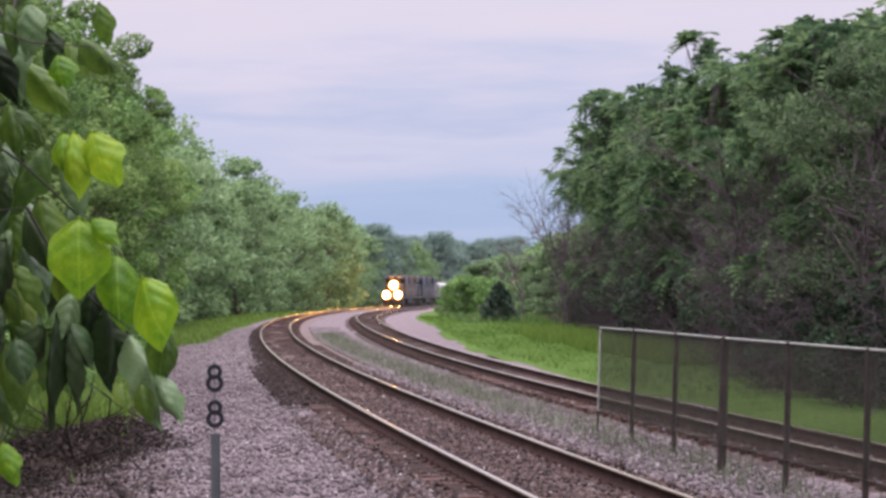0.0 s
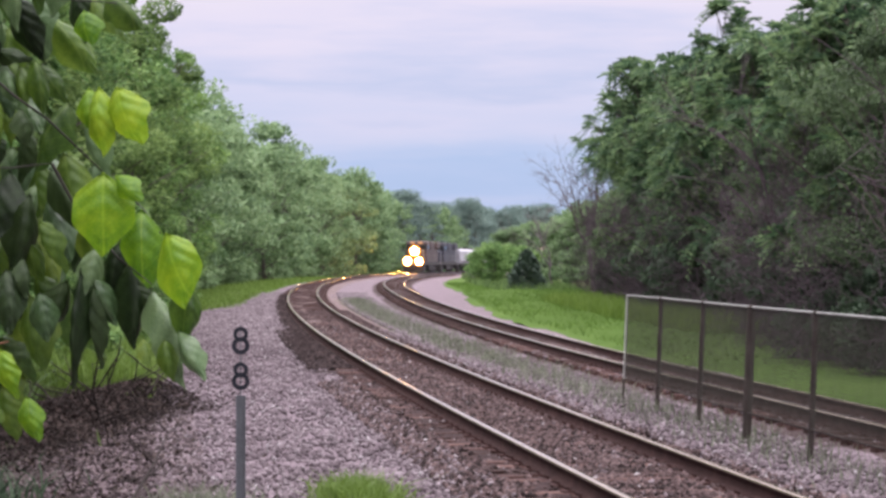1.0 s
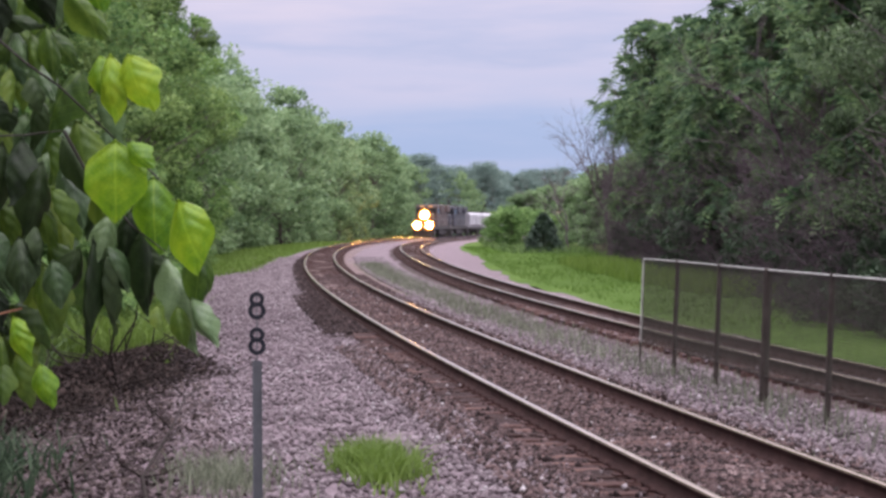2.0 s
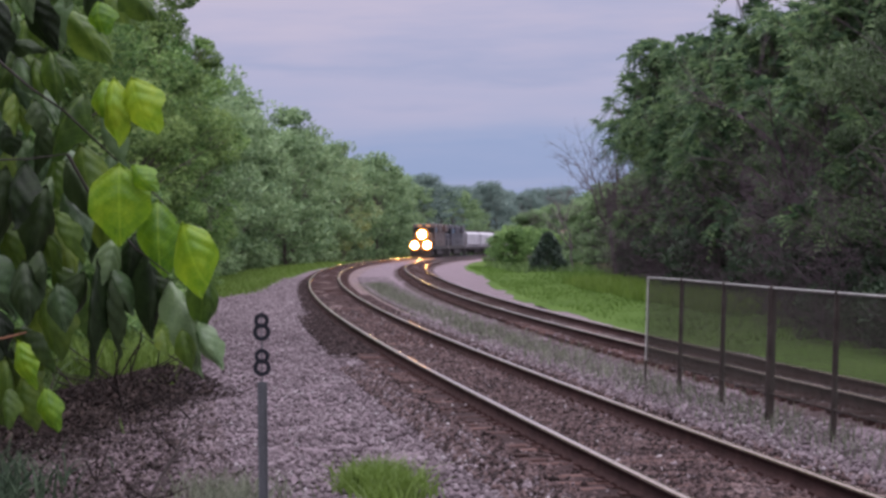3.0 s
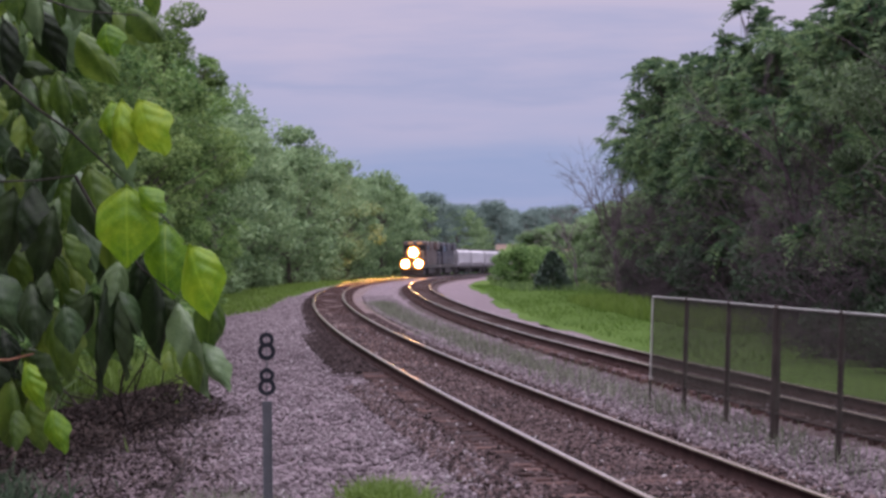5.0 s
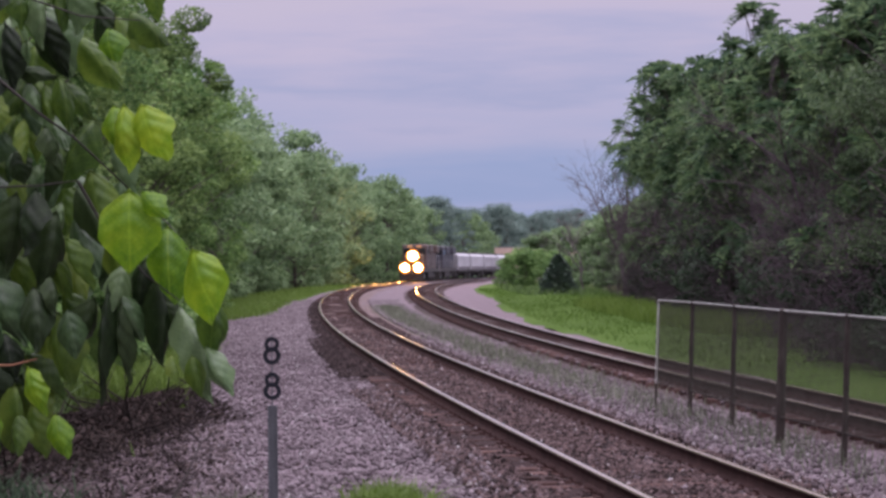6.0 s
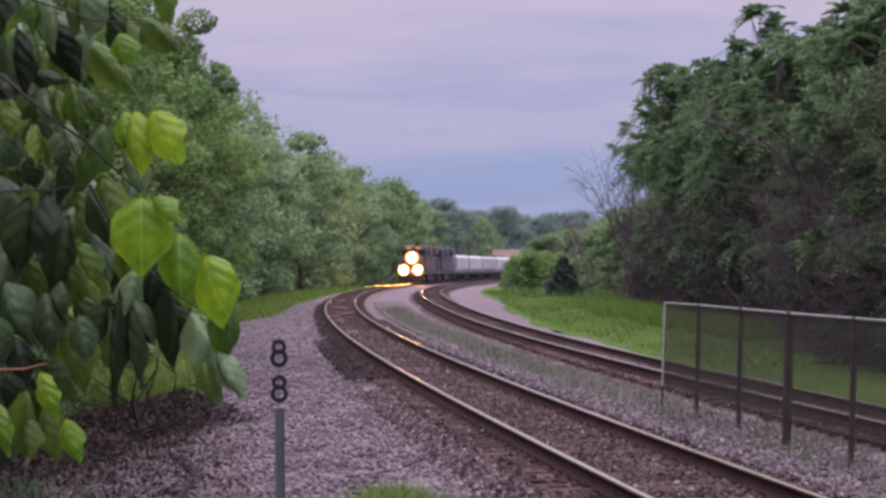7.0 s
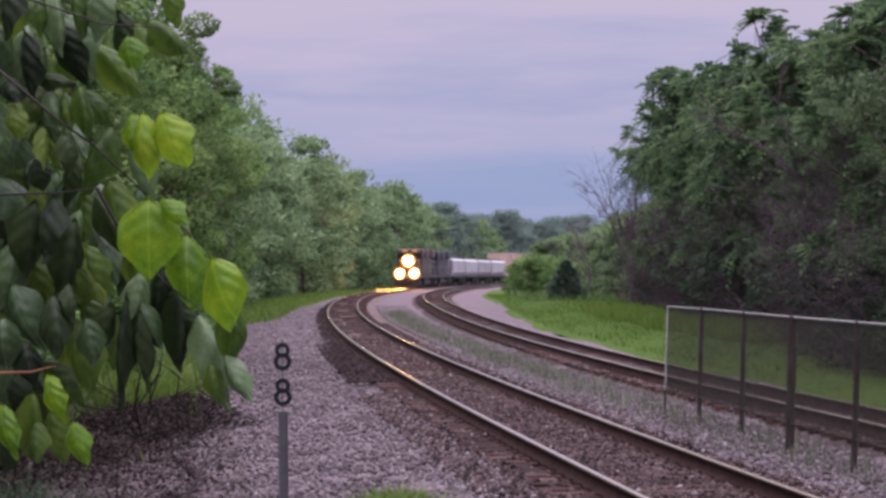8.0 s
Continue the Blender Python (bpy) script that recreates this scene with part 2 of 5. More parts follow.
def leaf_material(name, colours, rough, through_light, gloss=0.45):
    """Leaf skin with a pale midrib and side veins, in the leaf's own space (x across, z along)."""
    m = material(name, colours, 3.0, rough, bump=0.15, bump_scale=25, through_light=through_light, per_object=0.35, gloss=gloss)
    n, l = m.node_tree.nodes, m.node_tree.links
    ramp = next(k for k in n if k.type == "VALTORGB")
    co = next(k for k in n if k.type == "TEX_COORD")
    sep = n.new("ShaderNodeSeparateXYZ")
    l.new(co.outputs["Object"], sep.inputs[0])

    def math_node(op, a, b=None, c=None):
        k = n.new("ShaderNodeMath")
        k.operation = op
        for i, x in enumerate((a, b, c)):
            if x is None:
                continue
            if isinstance(x, (int, float)):
                k.inputs[i].default_value = x
            else:
                l.new(x, k.inputs[i])
        return k.outputs[0]
    ax = math_node("ABSOLUTE", sep.outputs["X"])
    wave = math_node("SINE", math_node("MULTIPLY", math_node("ADD", sep.outputs["Z"], math_node("MULTIPLY", ax, -0.9)), 46.0))
    side = math_node("MULTIPLY", math_node("GREATER_THAN", wave, 0.93), 0.08)
    rib = math_node("LESS_THAN", ax, 0.012)
    vein = math_node("MAXIMUM", side, math_node("MULTIPLY", rib, 0.2))
    mix = n.new("ShaderNodeMixRGB")
    pale = tuple(min(1.0, c * 1.5 + 0.02) for c in colours[-1])
    mix.inputs[2].default_value = (*pale, 1)
    l.new(vein, mix.inputs[0])
    l.new(ramp.outputs[0], mix.inputs[1])
    for link in list(ramp.outputs[0].links):
        if link.to_node != mix:
            l.new(mix.outputs[0], link.to_socket)
    return m


LITTER = material("stony_leaf_litter", [(0.0184, 0.01322, 0.01265), (0.0483, 0.03565, 0.03565), (0.1012, 0.0759, 0.0782)], 2.0, 0.95, bump=1.0, bump_scale=16, fine=0.6, gloss=0.12)
MIXED_STONES = material("mixed_dirty_stone", [(0.0276, 0.02024, 0.02024), (0.069, 0.05152, 0.0552), (0.138, 0.1058, 0.115)], 1.2, 0.95, island=0.6, gloss=0.2)
STRAW_DARK = material("rotting_leaves", [(0.00972, 0.00648, 0.006075), (0.0243, 0.01701, 0.01539), (0.05508, 0.0405, 0.03645)], 1.0, 0.9, island=0.7, gloss=0.12)
# Leaf tones hold the light: backlit yellow-green, shaded dark, paler sheen on glossy.
YOUNG_BACKLIT = leaf_material("young_backlit_leaf", [(0.0574, 0.1496, 0.0096), (0.1435, 0.2813, 0.012), (0.2755, 0.395, 0.0192)], 0.42, 0.5)
MIDGREEN = leaf_material("mid_green_leaf", [(0.033, 0.075, 0.011), (0.0825, 0.15, 0.01925), (0.1576, 0.225, 0.03025)], 0.45, 0.45)
MATURE_SHADED = leaf_material("mature_shaded_leaf", [(0.004826, 0.01185, 0.003656), (0.01609, 0.03291, 0.009503), (0.0362, 0.06252, 0.01901)], 0.5, 0.25, 0.3)
GLOSSY = leaf_material("glossy_leaf", [(0.02812, 0.06075, 0.0225), (0.07031, 0.1255, 0.0495), (0.1406, 0.2128, 0.0945)], 0.33, 0.25)
TWIG = material("green_twig", [(0.008, 0.0056, 0.0044), (0.02, 0.0148, 0.0104)], 20.0, 0.7)
DARK_TWIG = material("rotten_dark_twig", [(0.008, 0.006, 0.0055), (0.02, 0.015, 0.014), (0.042, 0.033, 0.031)], 6.0, 0.95, bump=0.5, bump_scale=30, gloss=0.1)
RED_TWIG = material("reddish_twig", [(0.16, 0.06, 0.03), (0.26, 0.12, 0.06)], 20.0, 0.6)
LOCO_DARK = material("dark_blue_loco_paint", [(0.014, 0.014, 0.022), (0.028, 0.027, 0.04), (0.05, 0.045, 0.055)], 1.0, 0.5, bump=0.15)
# Paint warmed to brown by the headlight glare over the leading engine.
LOCO_LEAD = material("dark_brown_loco_paint", [(0.035, 0.021, 0.02), (0.065, 0.04, 0.036), (0.10, 0.064, 0.055)], 1.0, 0.5, bump=0.15)
LOCO_GREY = material("grimy_grey_paint", [(0.10, 0.09, 0.09), (0.19, 0.175, 0.17), (0.27, 0.25, 0.24)], 1.0, 0.55)
# Ochre holds the orange glare of the headlights on the nose.
NOSE_GLARE_BROWN = material("glare_tinted_nose_paint", [(0.10, 0.055, 0.03), (0.18, 0.10, 0.045)], 1.5, 0.6)
BLACK_STEEL = material("black_running_gear", [(0.012, 0.011, 0.011), (0.03, 0.027, 0.026), (0.055, 0.048, 0.045)], 2.0, 0.7, 0.2)
CAR_WHITE = material("weathered_white_car_paint", [(0.24, 0.235, 0.26), (0.34, 0.335, 0.365), (0.43, 0.425, 0.455)], 0.5, 0.6, bump=0.1, per_object=0.25)
CAR_BROWN = material("orange_brown_car_paint", [(0.273, 0.183, 0.14), (0.399, 0.2867, 0.238), (0.483, 0.3782, 0.329)], 0.4, 0.7, per_object=0.3)
CAB_GLASS = material("dark_cab_glass", [(0.01, 0.012, 0.015), (0.02, 0.022, 0.026)], 1.0, 0.08)
LAMP = glowing("headlamp_glow", (1.0, 0.44, 0.09), 560.0)
# Stands in for the orange bloom round the headlights, no part of the lamp.
GLARE_RIM = glowing("headlight_glare", (1.0, 0.34, 0.05), 3.4, 0.01)
NUMBER_LAMP = glowing("number_board_glow", (1.0, 0.45, 0.15), 0.7, 0.02)


# ---- building helpers ----
def part(name, bm, mat, parent=None, label="", smooth=False):
    me = bpy.data.meshes.new(name)
    bm.to_mesh(me)
    bm.free()
    return placed(name, me, mat, parent, label, smooth)


def placed(name, me, mat, parent=None, label="", smooth=False):
    if mat:
        me.materials.append(mat)
    if smooth:
        me.polygons.foreach_set("use_smooth", [True] * len(me.polygons))
    ob = new(name, me)
    ob.parent = parent
    return tagged(ob, label)


def raw(name, verts, faces):
    """A mesh from arrays: verts (n, 3), faces (m, 3) or (m, 4)."""
    verts, faces = np.asarray(verts, dtype=np.float32), np.asarray(faces, dtype=np.int32)
    k = faces.shape[1]
    me = bpy.data.meshes.new(name)
    me.vertices.add(len(verts))
    me.vertices.foreach_set("co", verts.ravel())
    me.loops.add(len(faces) * k)
    me.loops.foreach_set("vertex_index", faces.ravel())
    me.polygons.add(len(faces))
    me.polygons.foreach_set("loop_start", np.arange(0, len(faces) * k, k, dtype=np.int32))
    me.update(calc_edges=True)
    me.validate()
    return me


def box(bm, x0, x1, y0, y1, z0, z1, bevel=0.0):
    r = bmesh.ops.create_cube(bm, size=1.0)
    for v in r["verts"]:
        v.co = Vector((x0 + (v.co.x + 0.5) * (x1 - x0), y0 + (v.co.y + 0.5) * (y1 - y0), z0 + (v.co.z + 0.5) * (z1 - z0)))
    if bevel:
        es = list({e for v in r["verts"] for e in v.link_edges})
        bmesh.ops.bevel(bm, geom=es, offset=bevel, segments=2, affect="EDGES", profile=0.5)
    return bm


def boxed(*sides, bevel=0.0):
    return box(bmesh.new(), *sides, bevel=bevel)


def tube(points, radii, sides=6):
    """A tapered pipe along points: arrays of verts and quads."""
    pts = np.asarray(points, dtype=float)
    way = np.gradient(pts, axis=0)
    way /= np.linalg.norm(way, axis=1)[:, None] + 1e-9
    ref = np.where(np.abs(way[:, 2:3]) > 0.9, np.array([[1.0, 0, 0]]), np.array([[0, 0, 1.0]]))
    a = np.cross(way, ref)
    a /= np.linalg.norm(a, axis=1)[:, None] + 1e-9
    b = np.cross(way, a)
    ang = np.arange(sides) * 2 * math.pi / sides
    ring = pts[:, None] + np.asarray(radii, dtype=float)[:, None, None] * (a[:, None] * np.cos(ang)[None, :, None] + b[:, None] * np.sin(ang)[None, :, None])
    n = len(pts)
    i, j = np.meshgrid(np.arange(n - 1), np.arange(sides), indexing="ij")
    k = (j + 1) % sides
    quads = np.stack([i * sides + j, i * sides + k, (i + 1) * sides + k, (i + 1) * sides + j], axis=-1).reshape(-1, 4)
    return ring.reshape(-1, 3), quads


def joined(pieces):
    verts, faces, at = [], [], 0
    for v, f in pieces:
        verts.append(v)
        faces.append(np.asarray(f) + at)
        at += len(v)
    return np.concatenate(verts), np.concatenate(faces)


def leaf_cards(rng, centre, axis, normal, length, width):
    """Small folded leaves: arrays of centres, axes, normals and sizes to verts and triangles."""
    axis = axis / (np.linalg.norm(axis, axis=1)[:, None] + 1e-9)
    side = np.cross(axis, normal)
    side /= np.linalg.norm(side, axis=1)[:, None] + 1e-9
    up = np.cross(side, axis)
    L, W = length[:, None], width[:, None]
    base, tip = centre - axis * L * 0.5, centre + axis * L * 0.5
    left, right = centre + side * W * 0.5 + up * W * 0.18, centre - side * W * 0.5 + up * W * 0.18
    v = np.stack([base, left, tip, right], axis=1).reshape(-1, 3)
    k = np.arange(len(centre))[:, None] * 4
    f = np.concatenate([k + np.array([[0, 2, 1]]), k + np.array([[0, 3, 2]])])
    return v, f


# ---- the line of the tracks ----
HALF_GAUGE = 0.7535
CANT = 0.08


def line_x(y):
    """x of the outer track's centre at y: straight by the camera, then a wide curve to the right."""
    y = np.asarray(y, dtype=float)
    d = np.maximum(y - 20, 0)
    return 2.27 - 0.1345 * (y - 20) + d * d / 2520


def line_slope(y):
    return -0.1345 + np.maximum(np.asarray(y, dtype=float) - 20, 0) / 1260


def inner(y):
    """The distance of the inner track from the outer one: it widens in the curve."""
    t = np.clip((np.asarray(y, dtype=float) - 38) / 95, 0, 1)
    return 4.9 + 0.85 * t * t * (3 - 2 * t)


def line_z(y):
    """The line falls a little beyond 150 m."""
    d = np.maximum(np.asarray(y, dtype=float) - 150, 0)
    return -0.0040 * d * d / (d + 60)


def beside(y, off, z=0.0):
    """Points at a distance off to the right of the outer track's centre."""
    y = np.asarray(y, dtype=float)
    s = line_slope(y)
    k = 1 / np.sqrt(1 + s * s)
    return np.stack([line_x(y) + off * k, y - off * s * k, line_z(y) + z + 0 * y], axis=-1)


def at_track(y, off, z, turn=0.0):
    p = beside(np.array([float(y)]), off, z)[0]
    return pose(*p, 0, 0, turn - math.degrees(math.atan(float(line_slope(y)))))


def edge_width(y):
    """How far the dark oily stone reaches out beside the outer rail."""
    return np.interp(y, [15, 22, 30, 42, 45, 60, 75, 100], [0.55, 0.42, 0.55, 0.62, 0.98, 0.88, 0.66, 0.4])


# ---- ground ----
def strip(name, ys, offs, zfun, mat, kind="structure", label="", category="", wobble=0.0, seed=1, ragged=0.0):
    """A sheet that follows the tracks: rows at ys, columns at the offsets."""
    rng = np.random.default_rng(seed)
    rows = []
    for y in ys:
        o = np.array(offs(y) if callable(offs) else offs, dtype=float)
        o = o + np.where((np.arange(len(o)) == 0), rng.normal(0, ragged), 0)
        o = np.where(o > 3.0, o + float(inner(y)) - 4.9, o)
        p = beside(np.full(len(o), y), o)
        p[:, 2] = line_z(y) + zfun(y, o)
        rows.append(p)
    g = np.array(rows)
    g[:, :, 2] += rng.normal(0, 1, g.shape[:2]) * wobble
    n, m = g.shape[:2]
    i, j = np.meshgrid(np.arange(n - 1), np.arange(m - 1), indexing="ij")
    f = np.stack([i * m + j, i * m + j + 1, (i + 1) * m + j + 1, (i + 1) * m + j], axis=-1).reshape(-1, 4)
    ob = placed(name, raw(name, g.reshape(-1, 3), f), mat, smooth=True)
    return tagged(ob, label, category, kind=kind)


LONG = np.concatenate([np.arange(-30, 60, 1.5), np.arange(60, 200, 4), np.arange(200, 641, 11)])


def build_ground():
    n = 60
    xs = np.concatenate([[-3000, -800, -300], np.linspace(-150, 250, n), [500, 1200, 3000]])
    ys = np.concatenate([[-2000, -400, -120], np.linspace(-60, 640, 90), [900, 1600, 4000]])
    X, Y = np.meshgrid(xs, ys)
    Z = line_z(np.clip(Y, -60, 640)) - 0.42 + 0.08 * np.sin(X * 0.21 + Y * 0.13) + 0.06 * np.sin(Y * 0.31 - X * 0.11)
    v = np.stack([X, Y, Z], axis=-1).reshape(-1, 3)
    m = len(xs)
    i, j = np.meshgrid(np.arange(len(ys) - 1), np.arange(m - 1), indexing="ij")
    f = np.stack([i * m + j, i * m + j + 1, (i + 1) * m + j + 1, (i + 1) * m + j], axis=-1).reshape(-1, 4)
    tagged(placed("ground", raw("ground", v, f), SOIL, smooth=True), "dark soil with low weeds under the woods", "ground", kind="structure")

    def bed_offs(y):
        right = float(np.interp(y, [0, 55, 90, 150, 200, 640], [6.9, 6.9, 7.4, 9.4, 9.0, 9.0]))
        left = float(np.interp(y, [0, 24, 36, 90, 130, 640], [-6.5, -6.2, -5.3, -5.3, -4.0, -3.6]))
        mid = [-4.2, -3.2, -2.4, -1.9, -1.5, -0.75, 0, 0.75, 1.5, 2.0, 2.7, 3.3, 4.0, 4.9, 5.7, 6.3]
        return [left - 0.9, left] + mid + [right, right + 0.8]

    def bed_z(y, o):
        z = np.where(np.abs(o) < 1.7, -0.04, -0.10)
        z = np.where(np.abs(o - float(inner(y))) < 1.3, -0.11 - CANT * (o - float(inner(y))), z)
        z = np.where(o - float(inner(y)) >= 1.3, -0.22, z)
        z[[0, -1]] = -0.55
        return z
    bed = strip("ballast_bed", LONG, bed_offs, bed_z, BALLAST, label="bed of pinkish grey crushed stone under both tracks", category="ballast", wobble=0.012)
    strip("fouled_ballast", np.concatenate([np.arange(-30, 20, 1.5), np.arange(20, 75, 0.3), np.arange(75, 300, 1.5)]), lambda y: np.array([-1.0, -0.84, -0.44, 0.0]) * float(edge_width(y)) - 0.86, lambda y, o: np.array([-0.09, -0.03, -0.012, -0.012]) + 0.012, EDGE, label="dark rust-stained stone along the outer rail", category="ballast", wobble=0.012, seed=2, ragged=0.09)
    strip("leaf_litter", np.arange(8, 60, 1.0), [-12, -9.5, -8, -7, -6.3, -5.5], lambda y, o: np.array([-0.5, -0.2, -0.1, -0.09, -0.09, -0.13]) + 0.03, LITTER, label="dark rotting leaf litter at the foot of the bank", category="leaf litter", wobble=0.035, seed=8)
    strip("brown_ballast", np.arange(-30, 300, 1.5), [-0.66, -0.2, 0.2, 0.66], lambda y, o: 0 * o - 0.004, BETWEEN, label="brown dirty stone between the rails", category="ballast", wobble=0.008, seed=3)
    strip("fouled_ballast", np.arange(-30, 300, 1.5), [0.86, 1.3, 1.7, 2.0], lambda y, o: np.array([-0.012, -0.012, -0.045, -0.09]) - 0.004, BETWEEN, label="dirty stone beside the rail", category="ballast", wobble=0.012, seed=4)
    strip("fouled_ballast", np.arange(-30, 300, 1.5), [3.3, 3.7, 4.03], lambda y, o: np.array([-0.09, -0.04, -0.025]), FOULED, label="dark stone along the inner track", category="ballast", wobble=0.01, seed=5)
    strip("fouled_ballast", np.arange(-30, 300, 1.5), [4.27, 4.9, 5.53], lambda y, o: -0.078 - CANT * (o - float(inner(y))), FOULED, label="dark stone between the inner rails", category="ballast", wobble=0.008, seed=6)
    strip("fouled_ballast", np.arange(-30, 300, 1.5), [5.77, 6.1, 6.4], lambda y, o: np.array([-0.15, -0.16, -0.24]), FOULED, label="dark stone beyond the inner track", category="ballast", wobble=0.01, seed=7)
    strip("grass_verge", np.arange(-10, 260, 4.0), lambda y: np.array([float(np.interp(y, [55, 90, 150, 200], [6.6, 7.0, 9.0, 8.8])) + k for k in (0, 1.2, 3, 5, 8, 12)]),
          lambda y, o: np.array([-0.22, -0.12, -0.1, -0.12, -0.15, -0.4]), TURF, label="bright green grass verge beside the ballast", category="grass", wobble=0.03)
    strip("grass_verge", np.arange(88, 330, 2.0), lambda y: np.array([float(np.interp(y, [88, 99, 147, 330], [-4.9, -2.9, -2.2, -2.0])) - k for k in (4.5, 2.5, 1.0, 0)]),
          lambda y, o: np.array([-0.3, -0.05, -0.03, -0.075]), TURF, label="narrow strip of grass below the trees", category="grass", wobble=0.03)
    return bed


# ---- tracks ----
def rail_section(kind):
    """Outlines of a flat-bottomed rail 0.17 m high (x, z); the head is crowned."""
    if kind == "head":
        half = [(0.0, 0.1706), (0.012, 0.1704), (0.022, 0.1698), (0.029, 0.1688), (0.034, 0.1662), (0.0368, 0.160), (0.0376, 0.149)]
        return [(-x, z) for x, z in reversed(half[1:])] + half
    return [(-0.072, 0.0), (-0.072, 0.012), (-0.012, 0.03), (-0.009, 0.125), (-0.036, 0.135), (-0.036, 0.164), (0.036, 0.164), (0.036, 0.135), (0.009, 0.125), (0.012, 0.03), (0.072, 0.012), (0.072, 0.0)]


def swept(name, section, off, base, mat, parent, of_inner=False):
    ys = np.concatenate([np.arange(-20, 60, 2.0), np.arange(60, 640, 3.0)])
    c = beside(ys, (inner(ys) if of_inner else 0.0) + off)
    s = line_slope(ys)
    k = 1 / np.sqrt(1 + s * s)
    side = np.stack([k, -s * k, 0 * k], axis=-1)
    sec = np.array(section)
    v = c[:, None] + side[:, None] * sec[None, :, :1] + np.array([0, 0, 1.0]) * (sec[None, :, 1:] + base)
    n, m = v.shape[:2]
    i, j = np.meshgrid(np.arange(n - 1), np.arange(m - 1), indexing="ij")
    f = np.stack([i * m + j, (i + 1) * m + j, (i + 1) * m + j + 1, i * m + j + 1], axis=-1).reshape(-1, 4)
    return placed(name, raw(name, v.reshape(-1, 3), f), mat, parent, smooth=True)


def tie_mesh():
    bm = boxed(-1.3, 1.3, -0.11, 0.11, -0.17, 0.0, bevel=0.012)
    me = bpy.data.meshes.new("tie")
    bm.to_mesh(me)
    bm.free()
    me.materials.append(TIE)
    return me


def build_tracks():
    tie, rng = tie_mesh(), np.random.default_rng(5)
    plate = bpy.data.meshes.new("tie_plate")
    bm = boxed(-0.18, 0.18, -0.09, 0.09, 0, 0.018, bevel=0.004)
    for sx in (-0.11, 0.11):
        for sy in (-0.05, 0.05):
            box(bm, sx - 0.012, sx + 0.012, sy - 0.012, sy + 0.012, 0.018, 0.045)
    bm.to_mesh(plate)
    bm.free()
    plate.materials.append(RUST)
    for name, off, base, near in (("outer_track", 0.0, 0.018, 120), ("inner_track", 4.9, 0.0, 90)):
        track = tagged(new(name), "railway track with worn steel rails on old wooden ties", "railway track", "tracks", "structure")
        for side in (-HALF_GAUGE, HALF_GAUGE):
            # the inner track leans into the curve
            cant = (-0.06 - CANT * side) * (off > 0)
            rail = swept("rail", rail_section("foot"), side, base + cant, RUST, track, off > 0)
            swept("running_surface", rail_section("head"), side, base + cant + 0.0015, STEEL, rail, off > 0)
        for i in range(near):
            y = 12 + i * 0.54
            ob = new("tie", tie)
            ob.parent = track
            lean = pose(0, 0, 0, 0, math.degrees(math.atan(CANT)) * (off > 0), 0)
            ob.matrix_basis = at_track(y, off * float(inner(y)) / 4.9 + rng.normal(0, 0.03), base - 0.012 - 0.06 * (off > 0) + rng.normal(0, 0.006), rng.normal(0, 0.5)) @ lean
            if y < 50:
                for side in (-HALF_GAUGE, HALF_GAUGE):
                    p = new("tie_plate", plate)
                    p.parent = track
                    p.matrix_basis = at_track(y, off * float(inner(y)) / 4.9 + side, base - 0.010 - (0.06 + CANT * side) * (off > 0)) @ lean
        # the ties farther away, all in one
        far = bmesh.new()
        for i in [*range(-76, 0), *range(near, 420)]:
            y = 12 + i * 0.54
            m = at_track(y, off * float(inner(y)) / 4.9, base - 0.012 - 0.06 * (off > 0)) @ pose(0, 0, 0, 0, math.degrees(math.atan(CANT)) * (off > 0), 0)
            r = bmesh.ops.create_cube(far, size=1.0)
            for v in r["verts"]:
                v.co = m @ Vector((v.co.x * 2.6, v.co.y * 0.22, v.co.z * 0.17 - 0.085))
        tagged(part("far_ties", far, TIE, track), kind="stuff")


